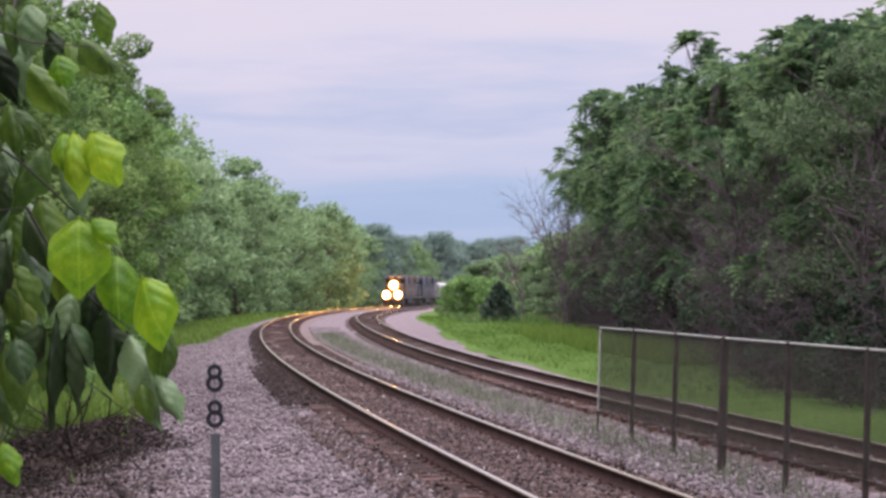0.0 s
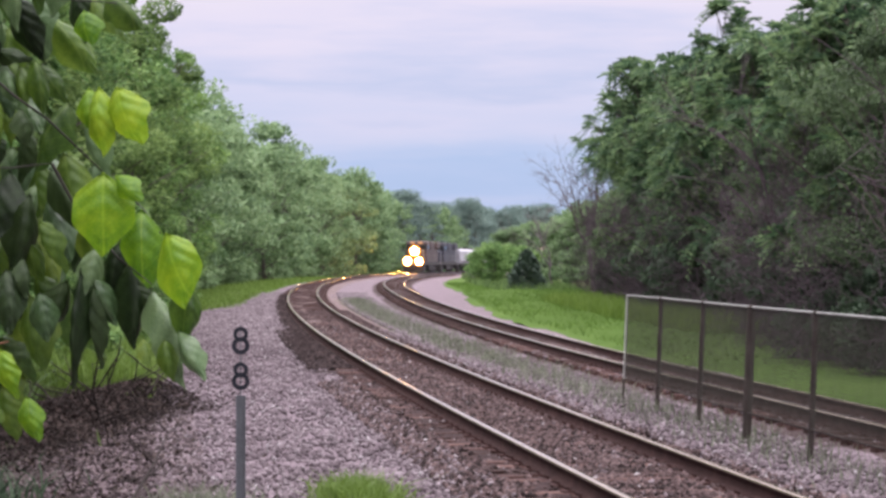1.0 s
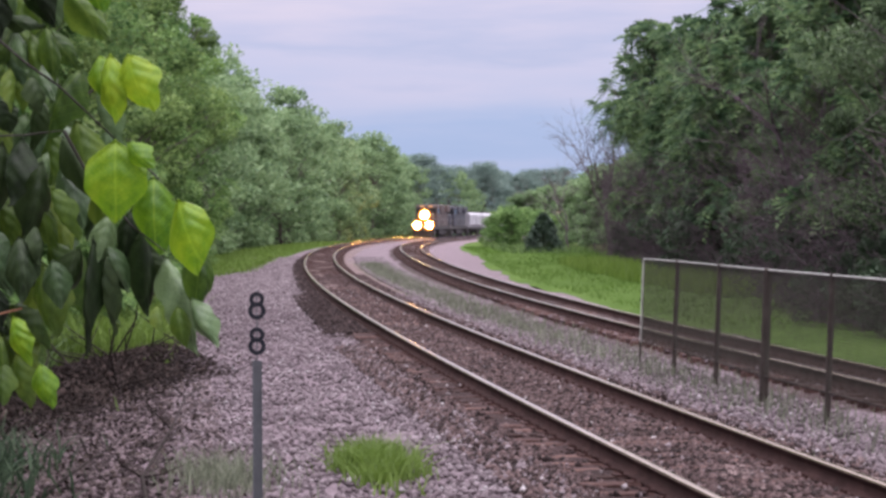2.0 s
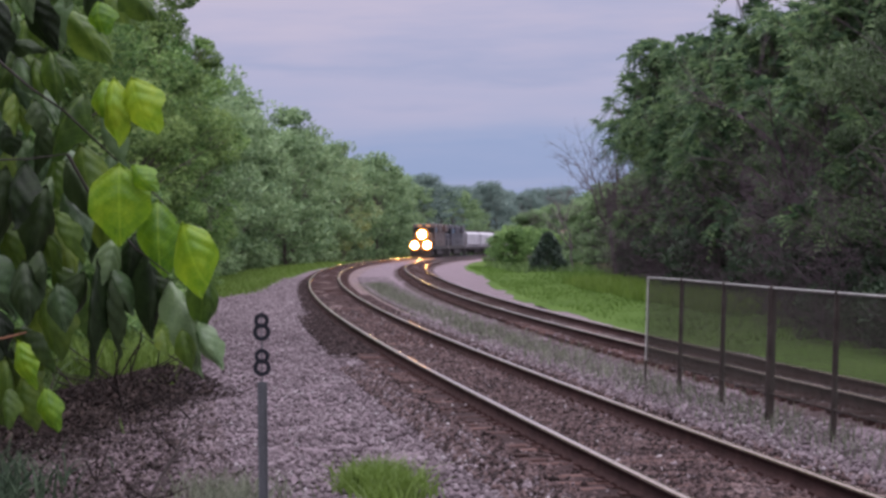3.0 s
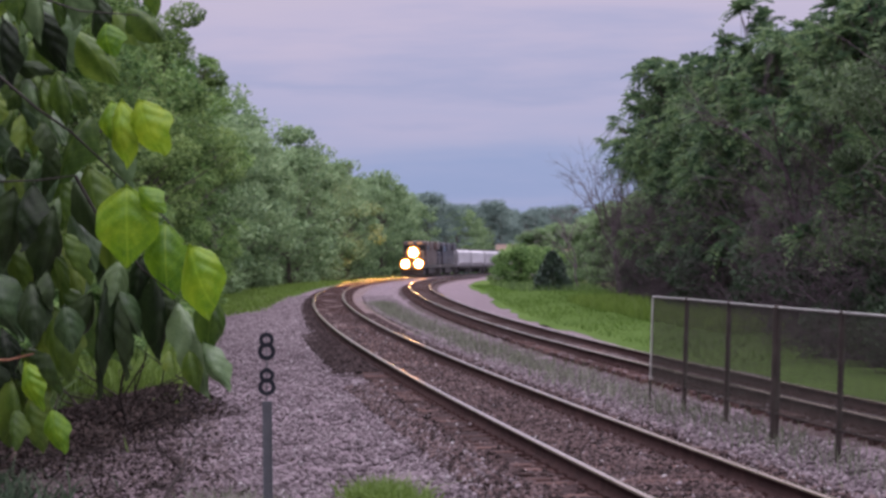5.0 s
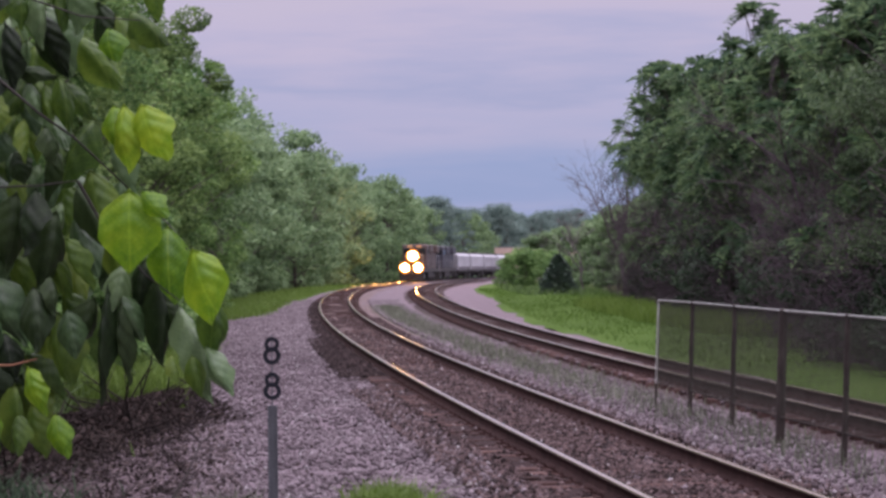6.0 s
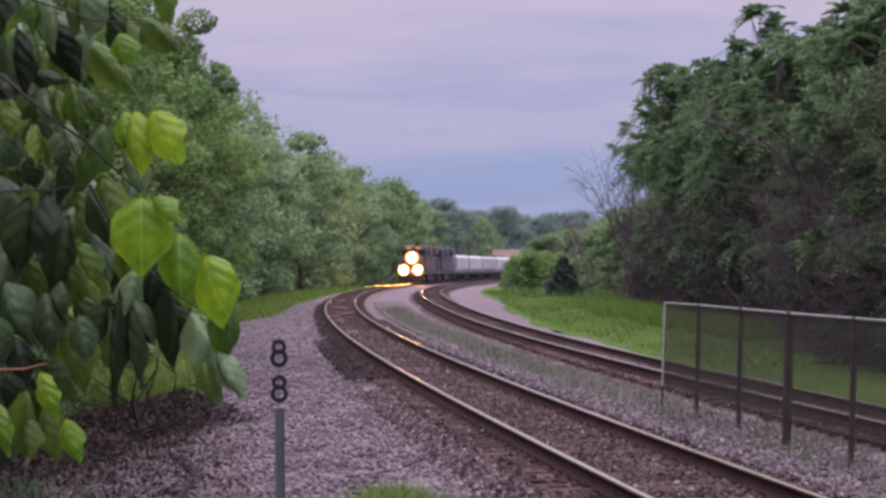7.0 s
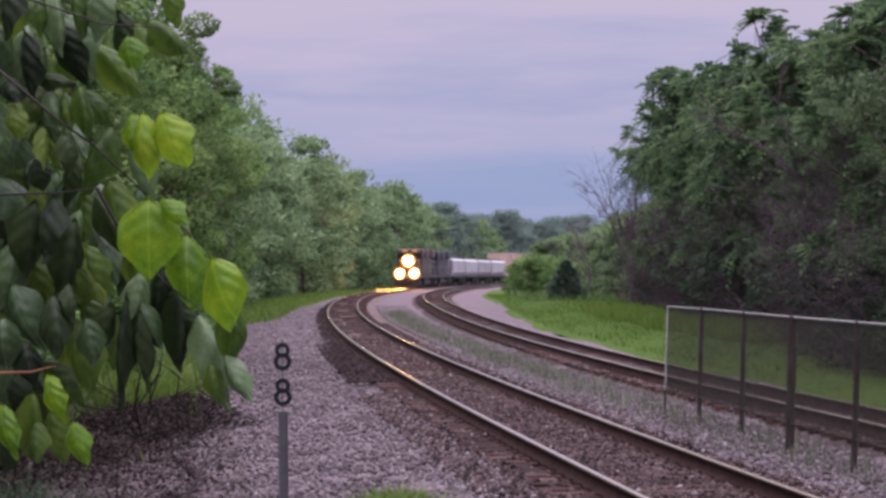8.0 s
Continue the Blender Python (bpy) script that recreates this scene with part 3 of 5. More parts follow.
def stones(name, count, y_range, off_fun, size, mat, label, seed, power=1.0):
    """Loose crushed stones strewn along the bed, as one stuff object."""
    rng = np.random.default_rng(seed)
    u = rng.random(count) ** power
    y = y_range[0] + (y_range[1] - y_range[0]) * u
    off = off_fun(rng, count)
    if mat in (STONES, RUSTY_STONES):
        # few clean stones lie on the dark oily edge
        on_edge = (off < -0.8) & (off > -0.86 - edge_width(y) * (0.85 + 0.15 * np.sin(y * 3.1) + 0.12 * np.sin(y * 7.7))) & (y > 15) & (rng.random(count) < 0.9)
        y, off = y[~on_edge], off[~on_edge]
        count = len(y)
    zz = np.interp(np.abs(off), [1.4, 2.3], [-0.005, -0.085])
    zz = np.where(np.abs(off - inner(y)) < 1.3, -0.10 - CANT * (off - inner(y)), zz)
    zz = np.where(off - inner(y) >= 1.3, -0.235, zz)
    # most of the stones over a tie have sunk away beside it
    over = (np.abs(off) < 1.3) & (np.abs((y - 12 + 0.27) % 0.54 - 0.27) < 0.13)
    zz = zz - 0.07 * (over & (rng.random(count) < 0.7))
    c = beside(y, off) + np.stack([0 * y, 0 * y, zz + rng.random(count) * size * 0.35], axis=-1)
    base = np.array([(1, 0, 0), (0, 1, 0), (-1, 0, 0), (0, -1, 0), (0.1, 0.1, 0.8), (0, 0, -0.8)], dtype=float)
    v = base[None] * (0.65 + 0.6 * rng.random((count, 6, 1))) + rng.normal(0, 0.18, (count, 6, 3))
    ang = rng.random(count) * 6.283
    ca, sa = np.cos(ang)[:, None], np.sin(ang)[:, None]
    v = np.stack([v[..., 0] * ca - v[..., 1] * sa, v[..., 0] * sa + v[..., 1] * ca, v[..., 2]], axis=-1)
    v = c[:, None] + v * (size * (0.5 + 0.7 * rng.random((count, 1, 1))))
    tri = np.array([(0, 1, 4), (1, 2, 4), (2, 3, 4), (3, 0, 4), (1, 0, 5), (2, 1, 5), (3, 2, 5), (0, 3, 5)])
    f = (np.arange(count)[:, None, None] * 6 + tri[None]).reshape(-1, 3)
    tagged(placed(name, raw(name, v.reshape(-1, 3), f), mat), label, "ballast stones", kind="stuff")


# ---- trees ----
def crown_points(rng, n, height, radius, low, clumps, squash=0.8, spiky=0.0):
    """Leaf places gathered in clumps through an uneven crown; returns places and outward ways."""
    t = rng.random(clumps) ** 0.8
    zc = low + (height - low) * t
    r_here = radius * np.sqrt(np.clip(1 - ((t - 0.42) / 0.62) ** 2, 0.03, 1))
    ang = rng.random(clumps) * 2 * math.pi
    rr = r_here * np.sqrt(rng.random(clumps)) * (0.82 + 0.35 * rng.random(clumps))
    cc = np.stack([np.cos(ang) * rr, np.sin(ang) * rr, zc], axis=-1)
    cr = radius * (0.15 + 0.19 * rng.random(clumps))
    k = rng.integers(0, clumps, n)
    d = rng.normal(0, 1, (n, 3))
    d /= np.linalg.norm(d, axis=1)[:, None]
    d[:, 2] = d[:, 2] * 0.62 + 0.32
    shell = (0.6 + 0.5 * rng.random(n) ** 0.5)[:, None]
    p = cc[k] + d * cr[k][:, None] * shell
    return p, d, cc


def make_tree(name, seed, height, radius, low, leaf_n, leaf, mat, clumps=90, fronds=False, trunk_r=0.2, label="", category="tree", group="", dead=0):
    rng = np.random.default_rng(seed)
    tree = tagged(new(name), label, category, group)
    p, d, cc = crown_points(rng, leaf_n, height, radius, low, clumps)
    limbs = []
    top = height * 0.82
    bend = rng.normal(0, 0.25, 2)
    zs = np.linspace(-0.5, top, 7)
    stem = np.stack([bend[0] * np.sin(zs / top * 2), bend[1] * np.sin(zs / top * 2.4), zs], axis=-1)
    limbs.append(tube(stem, trunk_r * (1.15 - zs / top * 0.95), 7))
    for c in cc[:: max(1, clumps // 26)]:
        z0 = max(0.8, c[2] * 0.55)
        s = np.array([np.interp(z0, zs, stem[:, 0]), np.interp(z0, zs, stem[:, 1]), z0])
        mid = (s + c) / 2 + np.array([0, 0, 0.35])
        limbs.append(tube([s, mid, c], [trunk_r * 0.32, trunk_r * 0.2, trunk_r * 0.06], 5))
    v, f = joined(limbs)
    placed("trunk", raw("trunk", v, f), BARK, tree, smooth=True)
    if fronds:
        # rosettes at the ends of the limbs: long compound leaves, each with paired leaflets along a drooping stalk
        pairs, per = 7, 7
        n = leaf_n // (pairs * 2 * per)
        heart, out = p[:n], d[:n]
        stalks = joined([tube([h - o * 0.9 - np.array([0, 0, 0.5]), h - o * 0.3 - np.array([0, 0, 0.1]), h], [0.03, 0.022, 0.014], 4) for h, o in zip(heart, out)])
        tagged(placed("spray_wood", raw("spray_wood", *stalks), BARK, tree), kind="stuff")
        p, d = np.repeat(heart, per, axis=0), np.repeat(out, per, axis=0)
        axis = d * 0.8 + np.array([[0, 0, 0.35]])
        way = rng.normal(0, 1, d.shape)
        way /= np.linalg.norm(way, axis=1)[:, None]
        way = way + axis * 0.9
        way /= np.linalg.norm(way, axis=1)[:, None]
        side = np.cross(way, np.array([[0, 0, 1.0]]) + rng.normal(0, 0.25, d.shape))
        side /= np.linalg.norm(side, axis=1)[:, None]
        long = leaf * 3.4 * (0.6 + 0.6 * rng.random(len(p)))[:, None]
        cs, ax, no = [], [], []
        for i in range(pairs * 2):
            s = (i // 2 + 1.2) / (pairs + 0.4)
            sign = 1 if i % 2 else -1
            cs.append(p + way * s * long + side * sign * leaf * 0.42 - np.array([0, 0, 1.0]) * (s * s * long * 0.5))
            ax.append(side * sign + way * 0.5 - np.array([[0, 0, 0.3]]))
            no.append(np.cross(side, way) + rng.normal(0, 0.2, d.shape))
        c, a, nn = np.concatenate(cs), np.concatenate(ax), np.concatenate(no)
        size = leaf * (0.8 + 0.4 * rng.random(len(c)))
        v, f = leaf_cards(rng, c, a, nn, size, size * 0.4)
    else:
        a = d + rng.normal(0, 0.7, d.shape) - np.array([[0, 0, 0.35]])
        nn = d * 1.2 + rng.normal(0, 0.25, d.shape) + np.array([[0, 0, 0.7]])
        size = leaf * (0.6 + 0.8 * rng.random(len(p)))
        v, f = leaf_cards(rng, p, a, nn, size, size * 0.55)
    placed("crown", raw("crown", v, f), mat, tree)
    if dead:
        tw = []
        for i in range(dead):
            ang, z0 = rng.random() * 6.283, rng.random() * height * 0.48
            r0 = radius * (0.7 + 0.35 * rng.random())
            s = np.array([math.cos(ang) * r0, math.sin(ang) * r0, z0])
            w = np.array([math.cos(ang) * 0.4, math.sin(ang) * 0.4, 0.6]) + rng.normal(0, 0.5, 3)
            L = 0.5 + 1.0 * rng.random()
            k1, k2 = rng.normal(0, 0.16, 3), rng.normal(0, 0.3, 3)
            tw.append(tube([s, s + w * L * 0.35 + k1, s + w * L * 0.7 + k2, s + w * L + k2 * 0.3 - k1 * 2], [0.015, 0.013, 0.009, 0.005], 3))
        v, f = joined(tw)
        tagged(placed("twig_tangle", raw("twig_tangle", v, f), DEAD, tree, "bare grey-mauve twigs"), kind="stuff")
    return tree


def put(ob, x, y, z, turn, size):
    ob.scale = (size, size, size)
    ob.matrix_basis = pose(x, y, z, 0, 0, turn) @ Matrix.Diagonal((size, size, size, 1))


def copy_scaled(src, x, y, z, turn, size, label=""):
    ob = copy_thing(src, pose(x, y, z, 0, 0, turn))
    put(ob, x, y, z, turn, size)
    return tagged(ob, label)


def build_woods():
    rng = np.random.default_rng(11)
    green = "broad-leaved tree in full green leaf at the wood's edge"
    lefts = [
        make_tree("broadleaf_tree", 21, 13.0, 4.2, 0.5, 22000, 0.20, LEAF_A, 46, label=green, group="trees along the line"),
        make_tree("broadleaf_tree", 22, 13.6, 4.0, 0.6, 22000, 0.19, LEAF_F, 44, label="tall dark blue-green broad-leaved tree beside the line", group="trees along the line"),
        make_tree("broadleaf_tree", 23, 12.4, 4.4, 0.3, 22000, 0.21, LEAF_C, 48, label="light green broad-leaved tree with drooping sprays", group="trees along the line"),
        make_tree("broadleaf_tree", 24, 13.2, 3.8, 0.4, 32000, 0.22, LEAF_A, 50, fronds=True, label="tree with long compound leaves and a feathery outline", group="trees along the line"),
    ]
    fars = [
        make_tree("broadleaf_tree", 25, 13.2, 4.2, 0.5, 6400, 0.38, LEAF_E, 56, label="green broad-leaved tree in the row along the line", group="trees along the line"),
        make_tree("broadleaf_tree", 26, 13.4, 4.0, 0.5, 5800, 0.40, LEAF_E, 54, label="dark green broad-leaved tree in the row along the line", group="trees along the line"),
        make_tree("broadleaf_tree", 27, 12.6, 4.4, 0.3, 5800, 0.42, LEAF_E, 58, label="haze-paled broad-leaved tree in the row along the line", group="trees along the line"),
        make_tree("broadleaf_tree", 28, 13.6, 4.4, 0.3, 8000, 0.36, HAZED_FAR_LEAF, 90, label="hazy blue-green tree far down the line", group="trees along the line"),
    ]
    spots = []
    # The wood carried on unseen past the camera, to shade the bank's foot.
    for y, off in ((-8, -11.5), (3, -12.2), (13, -11.4), (22, -12.4), (31, -13.5)):
        spots.append((y, off, 1.0, 1))
    y = 44.0
    while y < 620:
        spots.append((y, -9.6 + rng.normal(0, 0.7), 1.0 + rng.normal(0, 0.07), 0))
        if y < 330:
            spots.append((y + 2.5, -15.5 + rng.normal(0, 1.0), 1.06 + rng.normal(0, 0.06), 1))
        y += 6.0 if y < 200 else (9.0 if y < 330 else 13.0)
    for y in range(345, 640, 9):
        spots.append((float(y), -17.0 + rng.normal(0, 1.5), 1.12 + rng.normal(0, 0.05), 1))
    spots[5] = (44.0, spots[5][1] - 0.9, 0.97, 0)
    used = set()
    near = lefts
    for i, (y, off, s, back) in enumerate(spots):
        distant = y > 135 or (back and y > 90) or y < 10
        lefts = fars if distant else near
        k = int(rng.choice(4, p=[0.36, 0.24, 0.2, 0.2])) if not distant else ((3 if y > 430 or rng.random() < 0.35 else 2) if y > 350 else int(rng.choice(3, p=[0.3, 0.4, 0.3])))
        s *= 0.95 if 60 < y < 97 else 1.03 if y < 330 and y > 40 else (0.88 + rng.normal(0, 0.07) if y > 350 else 1.0)
        x, yy, z = beside(np.array([y]), off, -0.45)[0]
        if (distant, k) not in used:
            used.add((distant, k))
            put(lefts[k], x, yy, z, rng.random() * 360, s)
        else:
            copy_scaled(lefts[k], x, yy, z, rng.random() * 360, s)
    rights = [
        make_tree("broadleaf_tree", 31, 14.0, 4.4, 3.2, 34000, 0.34, LEAF_B, 46, fronds=True, trunk_r=0.24, label="dark tree with long compound leaves over bare lower twigs", group="trees behind the fence", dead=1100),
        make_tree("broadleaf_tree", 32, 13.0, 4.6, 2.4, 36000, 0.31, LEAF_B, 48, fronds=True, trunk_r=0.24, label="dense dark green tree with mauve bare twigs", group="trees behind the fence", dead=1300),
        make_tree("broadleaf_tree", 33, 12.0, 4.0, 0.8, 22000, 0.17, LEAF_D, 44, trunk_r=0.2, label="dull brownish green tree hung with dry vines", group="trees behind the fence", dead=1000),
    ]
    # The four at y 10 to 41 are unseen, added to shade the verge.
    places = [(10.6, 55, 1, 0.66), (12.6, 62, 0, 0.68), (11.6, 70, 2, 0.62), (13.8, 77, 1, 0.80), (12.4, 85, 0, 0.75), (12.6, 94, 1, 0.82), (12.0, 103, 1, 0.87),
              (13.2, 112, 1, 0.82), (12.6, 124, 0, 0.90), (12.4, 135, 0, 0.84), (12.6, 41, 1, 0.9), (13.2, 31, 0, 0.9), (12.8, 21, 1, 0.9), (12.6, 10, 0, 0.9), (17, 66, 1, 0.86), (18, 84, 0, 0.84), (19, 100, 1, 0.95), (19, 118, 0, 0.98), (10.2, 48, 2, 0.62), (15, 54, 0, 0.8)]
    used = set()
    for x, y, k, s in places:
        if k not in used:
            used.add(k)
            put(rights[k], x, y, -0.45, rng.random() * 360, s)
        else:
            copy_scaled(rights[k], x, y, -0.45, rng.random() * 360, s)
    slim = make_tree("slender_tree", 34, 14.6, 1.3, 11.6, 1300, 0.36, LEAF_B, 6, fronds=True, trunk_r=0.12, label="tall slender tree with sparse feathery sprays at its top", group="trees behind the fence")
    put(slim, 13.4, 105, -0.45, 20, 1.0)
    copy_scaled(slim, 10.9, 126, -0.45, 150, 0.95)
    small = make_tree("small_tree", 41, 6.0, 2.6, 0.2, 9000, 0.26, LEAF_E, 60, trunk_r=0.1, label="low haze-paled green tree at the end of the wood", group="low trees", dead=60)
    put(small, 11.2, 158, -0.4, 40, 1.0)
    for x, y, s in ((12.6, 148, 1.0), (10.2, 172, 0.85), (13.6, 166, 1.1), (11.9, 186, 1.0), (7.6, 226, 0.85), (9.9, 233, 0.95), (11.6, 222, 0.9), (13.8, 236, 1.05)):
        copy_scaled(small, x, y, -0.4, rng.random() * 360, s)
    bush = make_tree("bush", 42, 3.4, 2.3, 0.0, 6500, 0.2, LEAF_A, 40, trunk_r=0.05, label="bright green rounded bush in the grass", category="bush", group="bushes")
    put(bush, 4.9, 186, -0.5, 0, 1.0)
    for x, y, s in ((6.4, 191, 0.95), (8.2, 188, 0.8), (4.3, 197, 0.85)):
        copy_scaled(bush, x, y, -0.5, rng.random() * 360, s)
    x, yy = -6.0, 43.0
    copy_scaled(bush, x, yy, -0.35, 70, 0.5)
    for x, yy, s in ((-6.1, 37.5, 0.42), (-7.4, 34.0, 0.48), (-8.2, 30.0, 0.45), (-7.9, 39.0, 0.55), (-8.6, 26.0, 0.42)):
        copy_scaled(bush, x, yy, -0.35, rng.random() * 360, s)
    # Their dark leaf colour also holds the shade below the trees.
    shrub = make_tree("shrub", 43, 3.6, 2.4, 0.0, 9000, 0.17, SHRUB, 40, trunk_r=0.06, label="dark shrub hanging over the grass below the trees", category="bush", group="shrubs", dead=60)
    put(shrub, 10.7, 58, -0.4, 0, 0.9)
    for x, y, s in ((11.3, 66, 1.0), (10.3, 50, 0.8), (11.6, 76, 1.05), (11.2, 88, 1.1), (11.4, 99, 1.1), (11.8, 112, 1.1), (12.2, 124, 1.0), (9.8, 43, 0.75), (11.6, 136, 0.9), (8.9, 50.5, 0.46), (9.5, 46.5, 0.55)):
        copy_scaled(shrub, x, y, -0.4, rng.random() * 360, s)
    for y, off, s in ((52, -6.6, 0.45), (46, -7.4, 0.7), (60, -7.0, 0.6), (70, -6.8, 0.6), (82, -7.0, 0.65), (38, -7.6, 0.6), (96, -7.6, 0.7), (112, -6.6, 0.6)):
        x, yy, z = beside(np.array([y]), off, -0.45)[0]
        copy_scaled(bush, x, yy, z, rng.random() * 360, s)


def build_spruce():
    rng = np.random.default_rng(51)
    tree = tagged(new("spruce"), "small dark conical spruce standing in the grass", "tree")
    placed("trunk", raw("trunk", *tube([(0, 0, -0.2), (0, 0, 1.5), (0, 0, 2.7)], [0.07, 0.05, 0.01], 6)), BARK, tree)
    n = 9000
    t = rng.random(n) ** 1.3
    ang = rng.random(n) * 6.283
    lobes = 1 + 0.13 * np.sin(ang * 7 + t * 30) + 0.12 * np.sin(ang * 3 + t * 11)
    r = (1 - t) ** 0.62 * 1.0 * lobes * (0.5 + 0.5 * rng.random(n) ** 0.5) + 0.04
    c = np.stack([np.cos(ang) * r, np.sin(ang) * r, 0.05 + t * 2.75 - r * 0.18], axis=-1)
    a = np.stack([np.cos(ang), np.sin(ang), -0.2 + 0 * ang], axis=-1) + rng.normal(0, 0.5, (n, 3))
    v, f = leaf_cards(rng, c, a, rng.normal(0, 0.5, (n, 3)) + np.array([[0, 0, 1.0]]), 0.14 + 0.1 * rng.random(n), np.full(n, 0.05))
    placed("needles", raw("needles", v, f), NEEDLES, tree)
    tree.matrix_basis = pose(6.3, 153, -0.2) @ Matrix.Diagonal((1.42, 1.42, 1.02, 1))


def build_pale_stone():
    bm = bmesh.new()
    bmesh.ops.create_icosphere(bm, subdivisions=2, radius=0.07)
    rng = random.Random(3)
    for v in bm.verts:
        v.co = v.co * rng.uniform(0.75, 1.15)
        v.co.z *= 0.7
    ob = tagged(part("pale_stone", bm, PALE_PIPE), "single pale stone lying between the inner rails", "stone")
    ob.matrix_basis = pose(1.36, 68.5, 0.05)


def twig_tree(name, seed, height, levels, spread, label, place, mat=None):
    """A bare tree: limbs that fork again and again."""
    rng = np.random.default_rng(seed)
    pieces = []

    def grow(p, w, length, r, level):
        q = p + w * length
        mid = (p + q) / 2 + rng.normal(0, length * 0.06, 3)
        pieces.append(tube([p, mid, q], [r, r * 0.8, r * 0.6], 5 if level > 2 else 3))
        if level:
            for i in range(3 if level > 1 else 4):
                nw = w + rng.normal(0, spread, 3) + np.array([0, 0, 0.1])
                nw /= np.linalg.norm(nw)
                grow(p + (q - p) * (0.55 + 0.45 * rng.random()), nw, length * (0.55 + 0.25 * rng.random()), r * 0.58, level - 1)
    grow(np.array([0, 0, -0.3]), np.array([-0.12, 0, 1.0]), height * 0.42, height * 0.012, levels)
    tree = tagged(new(name), label, "tree")
    v, f = joined(pieces)
    placed("bare_crown", raw("bare_crown", v, f), mat or BARE, tree)
    tree.matrix_basis = pose(*place)
    return tree


def build_bare_trees():
    twig_tree("bare_tree", 61, 12.4, 5, 0.5, "bare dead tree with fine grey twigs", (10.6, 146, -0.4))
    twig_tree("bare_tree", 62, 7.4, 5, 0.55, "low bare tree with spreading grey twigs", (8.6, 160, -0.4))
    twig_tree("bare_tree", 63, 7.5, 5, 0.5, "bare leaning tree tangled in the wood's edge", (10.2, 138, -0.4, 0, 0, 120))
    for seed, height, place in ((64, 8.2, (10.4, 63, -0.4, 0, -8, 40)), (65, 7.6, (11.0, 80, -0.4, 0, 6, 200)), (66, 8.4, (10.9, 94, -0.4, 0, 0, 80)), (67, 7.0, (11.0, 122, -0.4, 0, 5, 300)), (68, 7.4, (10.2, 57, -0.4, 0, 10, 130))):
        twig_tree("bare_tree", seed, height, 5, 0.42, "leafless mauve-grey tree before the green wood", place, DEAD)


# ---- grass and weeds ----
def blades(name, y, off, height, mat, label, category, seed, lean=0.35, width=0.03, z=-0.15):
    rng = np.random.default_rng(seed)
    n = len(y)
    base = beside(y, off, 0.0)
    base[:, 2] += z
    h = height * (0.5 + 0.8 * rng.random(n))
    way = rng.normal(0, lean, (n, 2))
    tip = base + np.stack([way[:, 0] * h, way[:, 1] * h, h], axis=-1)
    mid = base + np.stack([way[:, 0] * h * 0.3, way[:, 1] * h * 0.3, h * 0.6], axis=-1)
    ang = rng.random(n) * 6.283
    s = np.stack([np.cos(ang), np.sin(ang), 0 * ang], axis=-1) * (width * (0.6 + 0.8 * rng.random(n)))[:, None]
    v = np.stack([base - s * 0.5, base + s * 0.5, mid + s * 0.4, mid - s * 0.4, tip], axis=1).reshape(-1, 3)
    k = np.arange(n)[:, None] * 5
    f = np.concatenate([k + np.array([[0, 1, 2]]), k + np.array([[0, 2, 3]]), k + np.array([[3, 2, 4]])])
    return tagged(placed(name, raw(name, v, f), mat), label, category, kind="stuff")


